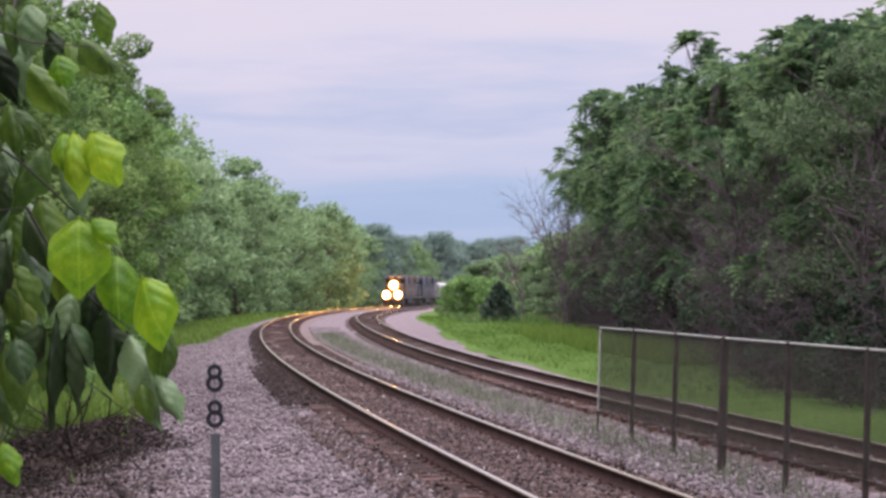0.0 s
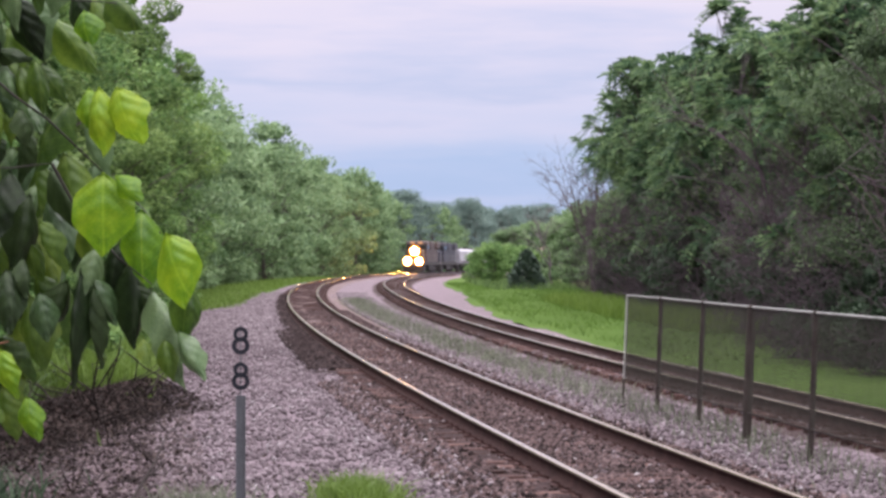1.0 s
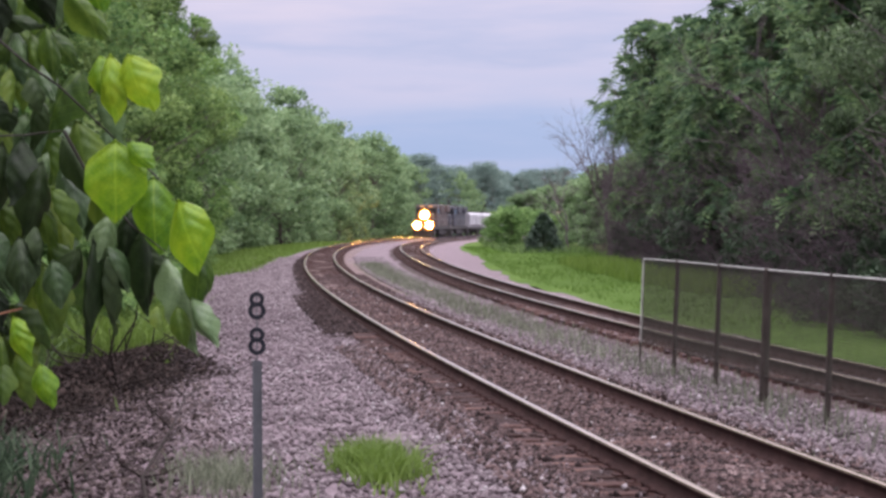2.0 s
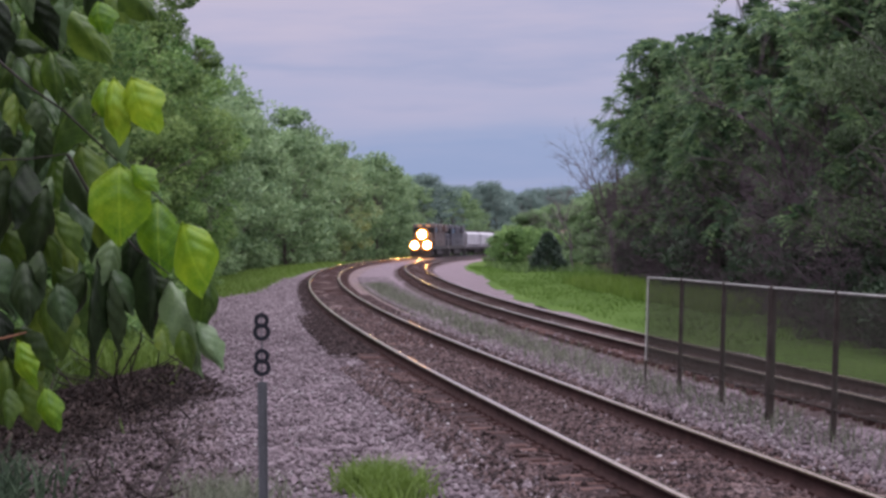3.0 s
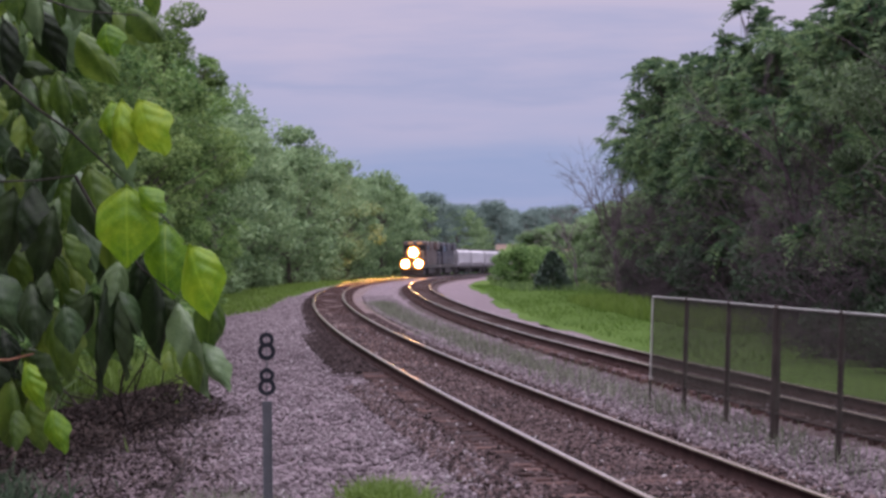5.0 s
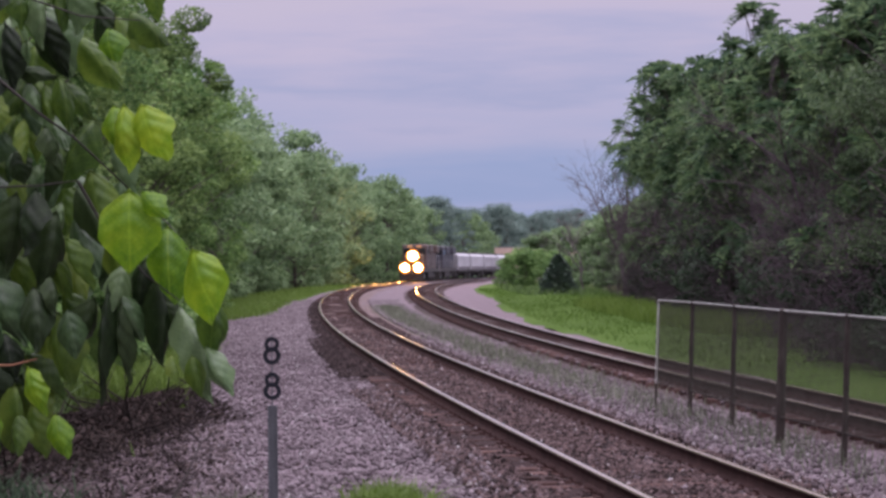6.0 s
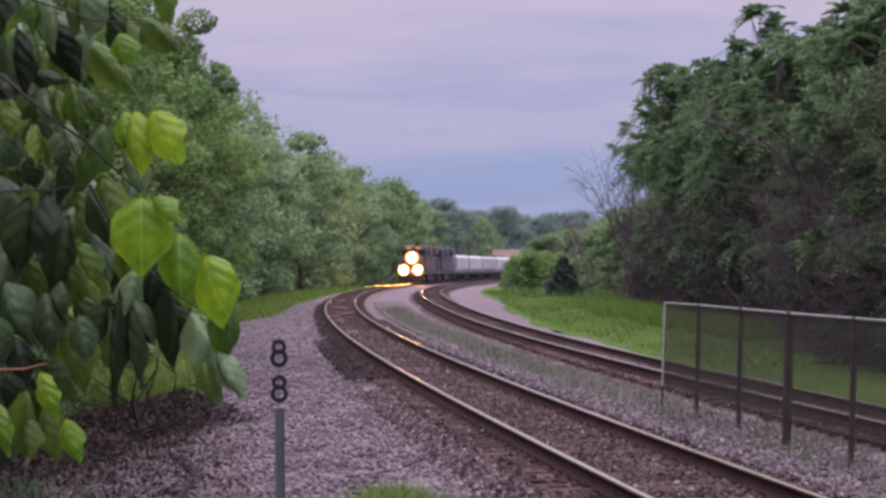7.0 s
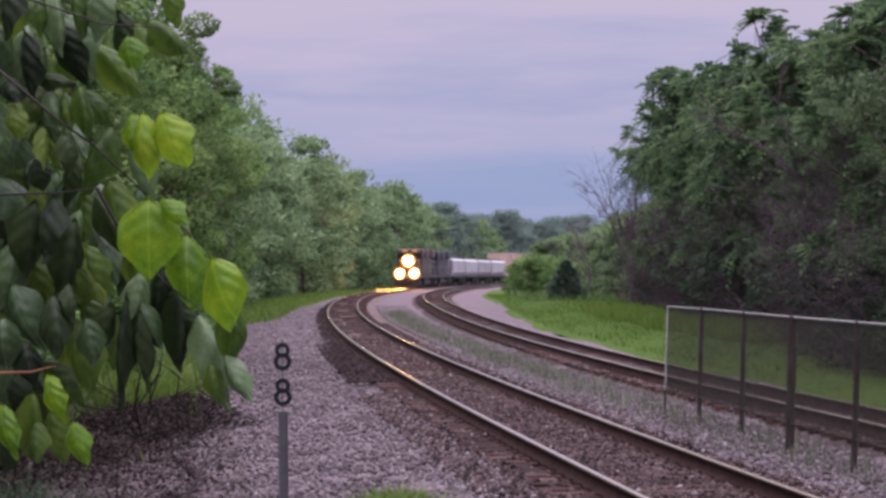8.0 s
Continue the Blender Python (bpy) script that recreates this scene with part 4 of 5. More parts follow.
def build_plants():
    rng = np.random.default_rng(71)
    n = 24000
    y = 48 + 142 * rng.random(n)
    off = np.interp(y, [55, 90, 150, 200], [6.9, 7.3, 9.4, 9.0]) + inner(y) - 4.9 + 8.0 * rng.random(n) ** 0.9
    blades("verge_grass", y, off, 0.12, VERGE, "bright green mown grass along the ballast", "grass", 1, z=-0.13, width=0.022)
    n = 4000
    y = 66 + 46 * rng.random(n)
    off = 10.9 + 2.8 * rng.random(n) + (y - 72) * 0.03
    blades("tall_grass", y, off, 0.55, GRASS, "tall green reeds before the trees", "grass", 2, lean=0.18, width=0.05)
    n = 12000
    y = 89 + 150 * rng.random(n) ** 1.4
    off = np.interp(y, [88, 99, 147, 330], [-5.0, -3.0, -2.3, -2.1]) - 4.5 * rng.random(n) + rng.normal(0, 0.15, n)
    blades("bank_grass", y, off, 0.22, GRASS, "green grass below the trees", "grass", 3, width=0.04, z=-0.06)
    n = 11000
    y = 20 + 94 * rng.random(n) ** 0.8
    blades("track_weeds", y, 2.6 + rng.normal(0, 0.4, n), 0.2, WEED, "sparse grey-green weeds between the tracks", "weeds", 4, width=0.012, z=-0.1)
    n = 1700
    y = 21.0 + rng.normal(0, 0.6, n)
    blades("weed_tuft", y, -2.9 + rng.normal(0, 0.15, n) + 0.1 * np.sin(y * 5), 0.24, GRASS, "bright green weed tuft in the stones", "weeds", 5, width=0.02, z=-0.1, lean=0.6)
    n = 700
    y = 20.3 + rng.normal(0, 0.7, n)
    blades("weed_tuft", y, -4.35 + rng.normal(0, 0.25, n), 0.25, WEED, "pale weed tuft at the edge of the stones", "weeds", 6, width=0.012, z=-0.1, lean=0.5)
    n = 7000
    y = 14 + 30 * rng.random(n)
    blades("dry_stalks", y, -6.9 + rng.normal(0, 0.8, n), 0.2, STRAW, "dry brown stalks and litter at the bank's foot", "dry grass", 7, width=0.014, z=-0.25, lean=0.8)
    n = 2200
    y = 146 + 42 * rng.random(n)
    off = 3.6 + 6.6 * rng.random(n) + (153 - y) * 0.03 - line_x(y)
    blades("tall_weeds", y, off, 0.55, UNDER, "tall green weeds round the bush and the spruce", "weeds", 10, width=0.06, z=-0.25, lean=0.3)
    n = 900
    y = 20.5 + rng.normal(0, 1.6, n)
    blades("weed_tuft", y, -6.7 + rng.normal(0, 0.4, n), 0.3, SHRUB, "dark green weed tuft in the leaf litter", "weeds", 9, width=0.03, z=-0.1, lean=0.6)
    n = 9000
    y = 34 + 16 * rng.random(n)
    off = -6.7 - 3.2 * rng.random(n) - (y - 40) * 0.09 - line_x(y)
    blades("tall_weeds", y, off, 0.8, UNDER, "dark green weeds under the trees behind the brush heap", "weeds", 12, width=0.05, z=-0.2, lean=0.5)
    n = 3800
    y = 35 + 11 * rng.random(n)
    off = -6.6 + 1.3 * rng.random(n) - (y - 40) * 0.09 + 0.35 * np.sin(y * 2.3) - line_x(y)
    blades("tall_weeds", y, off, 0.85, GRASS, "tall bright green weeds behind the brush heap", "weeds", 11, width=0.035, z=-0.15, lean=0.35)
    n = 5000
    y = 26 + 60 * rng.random(n)
    blades("undergrowth", y, -8.2 + rng.normal(0, 0.9, n), 0.6, UNDER, "green undergrowth below the trees", "undergrowth", 8, width=0.05, z=-0.35, lean=0.5)


# ---- fence between the tracks ----
def cyl(bm, p, q, r, sides=10, r2=None):
    p, q = Vector(p), Vector(q)
    m = Matrix.Translation((p + q) / 2) @ (q - p).to_track_quat("Z", "Y").to_matrix().to_4x4()
    bmesh.ops.create_cone(bm, cap_ends=True, segments=sides, radius1=r, radius2=r if r2 is None else r2, depth=(q - p).length, matrix=m)
    return bm


def build_fence():
    feet = [(3.01, 35.8), (3.34, 33.6), (3.63, 30.7), (3.90, 27.9), (4.25, 25.2), (4.60, 22.5), (4.95, 19.8)]
    fence = tagged(new("chain_link_fence"), "weathered chain-link fence standing in the stones between the tracks", "fence")
    lean, ground, top = 0.085, -0.16, 1.61
    tops = []
    for i, (x, y) in enumerate(feet):
        r = 0.058 if i == 3 else (0.018 if i == 0 else 0.036)
        t = Vector((x + lean, y, top))
        tops.append(t)
        foot = Vector((x, y, ground - 0.3))
        if i == 0:
            # only the netted height of the end post is bright
            part("post_foot", cyl(bmesh.new(), foot, foot.lerp(t, 0.35), r), OLD_POST, fence, "darker lower part of the end post")
            foot = foot.lerp(t, 0.35)
        bm = cyl(bmesh.new(), foot, t, r)
        if i:
            cyl(bm, t, t + Vector((0, 0, 0.03)), r * 1.15, r2=r * 0.5)
        part("post", bm, PALE_PIPE if i == 0 else OLD_POST, fence, "pale galvanised end post" if i == 0 else "", smooth=False)
    for a, b in zip(tops, tops[1:]):
        part("top_rail", cyl(bmesh.new(), a, b, 0.017), GALV, fence)
    for i, (a, b) in enumerate(zip(feet[1:], feet[2:])):
        part("bottom_rail", cyl(bmesh.new(), (a[0] + 0.02, a[1], 0.28), (b[0] + 0.02, b[1], 0.28), 0.008), OLD_POST, fence)
    # woven wire: two sets of slanting strands in each bay
    for (a, b) in zip(feet, feet[1:]):
        pa, pb = np.array([a[0] + 0.02, a[1], 0.26]), np.array([b[0] + 0.02, b[1], 0.26])
        L, Hh = np.linalg.norm(pb - pa), 1.33
        u = (pb - pa) / L
        up = np.array([0.065 / 1.33, 0, 1.0])
        pieces = []
        for sign in (1, -1):
            s = -Hh
            while s < L:
                lo, hi = max(0.0, s), min(L, s + Hh)
                if hi - lo > 0.03:
                    z0, z1 = (lo - s, hi - s) if sign > 0 else (Hh - (lo - s), Hh - (hi - s))
                    pieces.append(tube([pa + u * lo + up * z0, pa + u * hi + up * z1], [0.004, 0.004], 3))
                s += 0.075
        v, f = joined(pieces)
        placed("wire_mesh", raw("wire_mesh", v, f), WIRE, fence)


# ---- milepost ----
def ring(bm, x, z, outer, inner, y0, y1, n=28):
    vs = []
    for y in (y0, y1):
        for r in (outer, inner):
            vs.append([bm.verts.new((x + r * math.cos(2 * math.pi * i / n), y, z + r * math.sin(2 * math.pi * i / n))) for i in range(n)])
    fo, fi, bo, bi = vs
    for i in range(n):
        j = (i + 1) % n
        for q in ((fo[i], fo[j], fi[j], fi[i]), (bo[j], bo[i], bi[i], bi[j]), (fo[j], fo[i], bo[i], bo[j]), (fi[i], fi[j], bi[j], bi[i])):
            bm.faces.new(q)


def build_milepost():
    post = tagged(new("milepost"), "grey steel milepost carrying two black figures 8 8", "sign")
    bm = boxed(-0.036, 0.036, -0.004, 0.004, -0.6, 1.235, bevel=0.002)
    box(bm, -0.036, -0.029, -0.03, 0.004, -0.6, 1.235)
    box(bm, 0.029, 0.036, -0.03, 0.004, -0.6, 1.235)
    box(bm, -0.009, 0.009, -0.012, -0.003, -0.6, 1.235)
    part("channel_post", bm, SIGN_POST, post)
    part("pin", cyl(bmesh.new(), (0, -0.008, 1.2), (0, -0.008, 1.76), 0.006, 6), SIGN_POST, post)
    for z in (1.28, 1.545):
        bm = bmesh.new()
        ring(bm, 0, z + 0.062, 0.066, 0.034, -0.03, -0.016)
        ring(bm, 0, z + 0.148, 0.056, 0.026, -0.0305, -0.0155)
        part("figure_eight", bm, SIGN_BLACK, post, "black figure 8")
    post.matrix_basis = pose(-1.468, 16.5, -0.01, 0, 0, 3)
    return post


# ---- brush heap and fallen branches at the foot of the bank ----
def build_brush():
    rng = np.random.default_rng(91)
    n, m = 70, 16
    u, w = np.meshgrid(np.linspace(0, 1, n), np.linspace(-1, 1, m), indexing="ij")
    a, b = np.array([-5.9, 21.8]), np.array([-4.6, 35.2])
    way = (b - a) / np.linalg.norm(b - a)
    side = np.array([way[1], -way[0]])
    p = a + (b - a) * u[..., None] + side * w[..., None] * 0.95
    z = -0.2 + 0.36 * np.cos(w * math.pi / 2) * (0.75 + 0.25 * np.sin(u * 17)) * np.minimum(1, np.minimum(u, 1 - u) * 9)
    z += rng.normal(0, 0.035, z.shape)
    v = np.concatenate([p, z[..., None]], axis=-1).reshape(-1, 3)
    i, j = np.meshgrid(np.arange(n - 1), np.arange(m - 1), indexing="ij")
    f = np.stack([i * m + j, (i + 1) * m + j, (i + 1) * m + j + 1, i * m + j + 1], axis=-1).reshape(-1, 4)
    heap = tagged(new("brush_heap"), "long heap of dark rotting leaves and broken twigs", "brush heap")
    placed("litter_mound", raw("litter_mound", v, f), MULCH, heap)
    k = 11000
    t, s = rng.random(k), rng.uniform(-1.1, 1.1, k)
    c2 = a + (b - a) * t[:, None] + side * s[:, None] * 0.95
    c = np.concatenate([c2, (-0.12 + 0.38 * np.cos(np.clip(s, -1, 1) * math.pi / 2) + 0.06 * rng.random(k))[:, None]], axis=-1)
    v, f = leaf_cards(rng, c, rng.normal(0, 1, (k, 3)), rng.normal(0, 0.5, (k, 3)) + np.array([[0, 0, 1.0]]), 0.04 + 0.06 * rng.random(k), np.full(k, 0.035))
    tagged(placed("dead_leaves", raw("dead_leaves", v, f), STRAW_DARK, heap), kind="stuff")
    k = 260
    t, s = rng.random(k), rng.normal(0, 0.45, k)
    c = np.concatenate([a + (b - a) * t[:, None] + side * s[:, None], (-0.08 + 0.33 * np.cos(np.clip(s, -1, 1) * 1.5))[:, None]], axis=-1)
    base = np.array([(1, 0, 0), (0, 1, 0), (-1, 0, 0), (0, -1, 0), (0.1, 0.1, 0.9), (0, 0, -0.8)], dtype=float)
    v = c[:, None] + base[None] * (0.02 + 0.06 * rng.random((k, 1, 1)) ** 2) * (0.6 + 0.8 * rng.random((k, 6, 1))) + rng.normal(0, 0.012, (k, 6, 3))
    tri = np.array([(0, 1, 4), (1, 2, 4), (2, 3, 4), (3, 0, 4), (1, 0, 5), (2, 1, 5), (3, 2, 5), (0, 3, 5)])
    tagged(placed("clod_litter", raw("clod_litter", v.reshape(-1, 3), (np.arange(k)[:, None, None] * 6 + tri[None]).reshape(-1, 3)), MULCH, heap), kind="stuff")
    thin = []
    for q in range(1700):
        t, s = rng.random(), rng.uniform(-1.5, 1.3)
        c = np.append(a + (b - a) * t + side * s, -0.12 + 0.3 * math.cos(max(-1.0, min(1.0, s)) * 1.5) + 0.05 * rng.random())
        w3 = np.array([rng.normal(0, 0.8), rng.normal(0, 0.8), rng.normal(0.12, 0.25)])
        L = rng.uniform(0.12, 0.5)
        thin.append(tube([c, c + w3 * L * 0.5 + rng.normal(0, 0.04, 3), c + w3 * L], [0.008, 0.006, 0.003], 3))
    v, f = joined(thin)
    tagged(placed("twig_litter", raw("twig_litter", v, f), DARK_TWIG, heap), kind="stuff")
    for q in range(70):
        t, s = rng.random(), rng.uniform(-0.9, 0.9)
        c = np.append(a + (b - a) * t + side * s, -0.1 + 0.4 * math.cos(s * 1.4))
        w3 = np.array([rng.normal(0, 0.6), rng.normal(0, 0.6), abs(rng.normal(0, 0.45)) + 0.1])
        L = rng.uniform(0.4, 1.1)
        k3 = rng.normal(0, 0.08, 3)
        placed("twig", raw("twig", *tube([c, c + w3 * L * 0.5 + k3, c + w3 * L], [0.016, 0.011, 0.004], 5)), DARK_TWIG, heap)
    n = 9000
    yy = 12 + 34 * rng.random(n)
    c = beside(yy, -6.0 + rng.normal(0, 1.0, n))
    c[:, 2] += -0.05 + 0.05 * rng.random(n)
    v, f = leaf_cards(rng, c, rng.normal(0, 1, (n, 3)) * np.array([[1, 1, 0.4]]), rng.normal(0, 0.4, (n, 3)) + np.array([[0, 0, 1.0]]), 0.04 + 0.06 * rng.random(n), np.full(n, 0.035))
    tagged(placed("fallen_leaves", raw("fallen_leaves", v, f), STRAW_DARK), "dark fallen leaves on the stones and soil", "leaf litter", kind="stuff")
    for label, pts, r in (("crooked dead branch lying on the stones", [(-2.45, 17.6, 0.0), (-2.66, 18.8, 0.08), (-2.74, 20.6, 0.16), (-2.95, 23.0, 0.10), (-3.1, 25.5, 0.22), (-3.3, 29.0, 0.1)], 0.022),
                          ("thin dead branch lying beside the stones", [(-3.5, 18.5, -0.05), (-3.3, 20.0, 0.1), (-3.35, 21.5, 0.05), (-3.2, 23.0, 0.3)], 0.016)):
        branch = tagged(new("fallen_branch"), label, "branch", "fallen branches")
        placed("stick", raw("stick", *tube(pts, np.linspace(r, r * 0.3, len(pts)), 6)), DARK_TWIG, branch, smooth=True)
        for q in range(5):
            o = np.array(pts[1 + q % (len(pts) - 2)]) + rng.normal(0, 0.05, 3) * 0
            w3 = rng.normal(0, 0.25, 3)
            w3[2] = abs(w3[2])
            placed("side_twig", raw("side_twig", *tube([o, o + w3 * 0.6, o + w3 * 1.2 + np.array([0, 0.1, 0.03])], [r * 0.5, r * 0.35, r * 0.15], 5)), DARK_TWIG, branch)


# ---- the train ----
def truck_set(parent, y, wheel_r, axles, gauge=HALF_GAUGE):
    """A truck: side frames, axles and wheels, under a car; y is its centre."""
    truck = part("truck", bmesh.new(), BLACK_STEEL, parent)
    bm = bmesh.new()
    half = (axles - 1) * 0.95 + 0.55
    for s in (-1, 1):
        box(bm, s * 1.0 - 0.09, s * 1.0 + 0.09, y - half, y + half, 0.42, 0.78, bevel=0.05)
    box(bm, -0.95, 0.95, y - 0.25, y + 0.25, 0.5, 0.8)
    bm.to_mesh(truck.data)
    bm.free()
    for i in range(axles):
        ya = y + (i - (axles - 1) / 2) * 1.9
        w = cyl(bmesh.new(), (-gauge, ya, wheel_r), (gauge, ya, wheel_r), 0.09)
        for s in (-1, 1):
            cyl(w, (s * (gauge - 0.03), ya, wheel_r), (s * (gauge + 0.10), ya, wheel_r), wheel_r, 20)
        part("wheel_set", w, BLACK_STEEL, truck)


def locomotive(name, lamps, paint, label):
    """A diesel freight locomotive, 22 m long, facing -y; its origin is on the rails under its middle."""
    loco = tagged(new(name), label, "locomotive", "train")
    part("frame", boxed(-1.5, 1.5, -11.0, 11.0, 1.05, 1.5, bevel=0.04), BLACK_STEEL, loco)
    part("fuel_tank", boxed(-1.35, 1.35, -3.2, 3.2, 0.35, 1.05, bevel=0.15), BLACK_STEEL, loco)
    part("long_hood", boxed(-1.2, 1.2, -4.6, 10.3, 1.5, 4.35, bevel=0.12), paint, loco)
    cab = part("cab", boxed(-1.52, 1.52, -7.4, -4.6, 1.5, 4.45, bevel=0.16), paint, loco)
    for x in (-0.95, 0.95):
        part("windshield", boxed(x - 0.42, x + 0.42, -7.43, -7.38, 3.3, 4.0, bevel=0.02), CAB_GLASS, cab)
    for s in (-1, 1):
        part("side_window", boxed(s * 1.53 - 0.02, s * 1.53 + 0.02, -6.8, -5.2, 3.3, 3.95, bevel=0.015), CAB_GLASS, cab)
    nose = boxed(-1.15, 1.15, -9.6, -7.4, 1.5, 3.25, bevel=0.18)
    part("nose", nose, NOSE_GLARE_BROWN if lamps else paint, loco)
    for x in (-0.55, 0.55):
        part("number_board", boxed(x - 0.3, x + 0.3, -7.46, -7.40, 4.1, 4.36, bevel=0.02), NUMBER_LAMP if lamps else BLACK_STEEL, cab)
    part("dynamic_brake_housing", boxed(-1.45, 1.45, -1.5, 2.5, 3.4, 4.5, bevel=0.12), paint, loco)
    part("radiator", boxed(-1.6, 1.6, 6.2, 10.0, 3.5, 4.5, bevel=0.1), paint, loco)
    for y in (0.2, 1.8, 7.2, 9.0):
        bm = cyl(bmesh.new(), (0, y, 4.45), (0, y, 4.62), 0.55, 18)
        part("roof_fan", bm, BLACK_STEEL, loco)
    part("exhaust_stack", boxed(-0.35, 0.35, 3.6, 4.4, 4.3, 4.68, bevel=0.04), BLACK_STEEL, loco)
    part("horn", cyl(bmesh.new(), (0.3, -5.6, 4.55), (0.3, -6.2, 4.6), 0.05, 8, 0.12), BLACK_STEEL, loco)
    part("pilot_plow", boxed(-1.45, 1.45, -11.25, -10.9, 0.12, 1.1, bevel=0.05), BLACK_STEEL, loco)
    part("anticlimber", boxed(-1.5, 1.5, -11.35, -10.95, 1.15, 1.45, bevel=0.04), LOCO_GREY, loco)
    part("coupler", boxed(-0.17, 0.17, -11.75, -11.2, 0.68, 1.0, bevel=0.05), BLACK_STEEL, loco)
    for s in (-1, 1):
        bm = bmesh.new()
        cyl(bm, (s * 1.45, -10.9, 2.45), (s * 1.45, 10.8, 2.45), 0.02, 6)
        for i in range(12):
            y = -10.9 + i * 21.7 / 11
            cyl(bm, (s * 1.45, y, 1.45), (s * 1.45, y, 2.45), 0.018, 6)
        part("handrail", bm, LOCO_GREY, loco)
        bm = bmesh.new()
        for i in range(4):
            box(bm, s * 1.2, s * 1.52, -10.9, -10.3, 0.35 + i * 0.3, 0.39 + i * 0.3)
        part("step", bm, LOCO_GREY, loco)
        for i in range(6):
            part("hood_door", boxed(s * 1.21 - 0.015, s * 1.21 + 0.015, -4.2 + i * 1.7, -2.7 + i * 1.7, 1.75, 3.3, bevel=0.01), paint, loco)
    for y in (-7.0, 7.0):
        truck_set(loco, y, 0.53, 3)
    if lamps:
        def lamp(name, x, y, z, r):
            h = part(name, cyl(bmesh.new(), (x, y + 0.25, z), (x, y, z), r + 0.05, 24), BLACK_STEEL, loco)
            bm = bmesh.new()
            bmesh.ops.create_uvsphere(bm, u_segments=24, v_segments=8, radius=r)
            for v in bm.verts:
                v.co = Vector((x + v.co.x, y + v.co.y * 0.25, z + v.co.z))
            part("lens", bm, LAMP, h, "blazing warm white lens", smooth=True)
            # Glowing disc that draws the glare round the lens.
            part("glare_disc", cyl(bmesh.new(), (x, y + 0.02, z), (x, y - 0.02, z), r * 1.55, 28), GLARE_RIM, h, "orange glare rim round the lens")
        # Lens radii are swollen to the size of the glare.
        lamp("headlight", 0, -9.72, 3.05, 0.5)
        for s in (-1, 1):
            lamp("ditch_light", s * 0.82, -11.42, 1.62, 0.43)
    return loco


def hopper_car(name, label):
    """A covered hopper with ribbed white sides, 17 m long."""
    car = tagged(new(name), label, "freight car", "train")
    n, h = 1.55, 8.2
    bm = bmesh.new()
    prof = [(-1.1, 1.1), (-n, 1.75), (-n, 3.3), (-1.2, 3.66), (1.2, 3.66), (n, 3.3), (n, 1.75), (1.1, 1.1)]
    a = [bm.verts.new((x, -h + (0.9 if z < 1.5 else 0), z)) for x, z in prof]
    b = [bm.verts.new((x, h - (0.9 if z < 1.5 else 0), z)) for x, z in prof]
    bm.faces.new(a)
    bm.faces.new(list(reversed(b)))
    for i in range(len(prof)):
        j = (i + 1) % len(prof)
        bm.faces.new((a[j], a[i], b[i], b[j]))
    part("body", bm, CAR_WHITE, car)
    for s in (-1, 1):
        for i in range(11):
            y = -7.8 + i * 1.56
            part("side_rib", boxed(s * 1.57 - 0.04, s * 1.57 + 0.04, y - 0.05, y + 0.05, 1.75, 3.3), CAR_WHITE, car)
        part("side_sill", boxed(s * 1.5 - 0.08, s * 1.5 + 0.08, -8.6, 8.6, 1.0, 1.3), BLACK_STEEL, car)
        part("end_ladder", boxed(s * 1.5 - 0.03, s * 1.5 + 0.03, -8.45, -8.2, 1.2, 3.25), CAR_WHITE, car)
    part("roof_walk", boxed(-0.5, 0.5, -8.2, 8.2, 3.7, 3.78), BLACK_STEEL, car)
    for i in range(5):
        y = -6.2 + i * 3.1
        part("roof_hatch", boxed(-1.15, 1.15, y - 0.55, y + 0.55, 3.64, 3.86, bevel=0.05), BLACK_STEEL, car)
        part("outlet", boxed(-0.7, 0.7, y - 0.5, y + 0.5, 0.45, 1.15, bevel=0.1), BLACK_STEEL, car)
    part("draft_gear", boxed(-0.2, 0.2, -8.9, 8.9, 0.75, 1.05), BLACK_STEEL, car)
    for y in (-6.6, 6.6):
        truck_set(car, y, 0.46, 2)
    return car


def box_car(name, label):
    """A tall box car with a sliding door, 17 m long."""
    car = tagged(new(name), label, "freight car", "train")
    part("body", boxed(-1.6, 1.6, -8.3, 8.3, 1.1, 5.0, bevel=0.06), CAR_BROWN, car)
    part("roof", boxed(-1.62, 1.62, -8.35, 8.35, 5.0, 5.12, bevel=0.03), LOCO_GREY, car)
    for s in (-1, 1):
        part("door", boxed(s * 1.63 - 0.03, s * 1.63 + 0.03, -1.6, 1.6, 1.2, 4.8, bevel=0.02), CAR_BROWN, car)
        for i in range(12):
            y = -7.9 + i * 1.43
            if abs(y) > 1.7:
                part("side_post", boxed(s * 1.62 - 0.03, s * 1.62 + 0.03, y - 0.05, y + 0.05, 1.15, 4.95), CAR_BROWN, car)
    part("underframe", boxed(-1.3, 1.3, -8.6, 8.6, 0.75, 1.1), BLACK_STEEL, car)
    for y in (-6.6, 6.6):
        truck_set(car, y, 0.46, 2)
    return car


def build_train():
    """The consist from the front: its things and the distance of each one's middle behind the front coupler."""
    consist = [(locomotive("locomotive", True, LOCO_LEAD, "dark brown freight locomotive with glare-tinted ochre nose and three blazing headlights"), 11.7)]
    second = locomotive("locomotive", False, LOCO_DARK, "dark trailing freight locomotive coupled behind the leader")
    consist.append((second, 35.0))
    at = 56.5
    h = hopper_car("covered_hopper", "weathered white covered hopper car with ribbed sides")
    for i in range(4):
        consist.append((h if i == 0 else copy_thing(h, Matrix()), at))
        at += 17.9
    b = box_car("box_car", "tall orange-brown box car with a sliding door")
    for i in range(5):
        consist.append((b if i == 0 else copy_thing(b, Matrix()), at))
        at += 17.6
    return consist


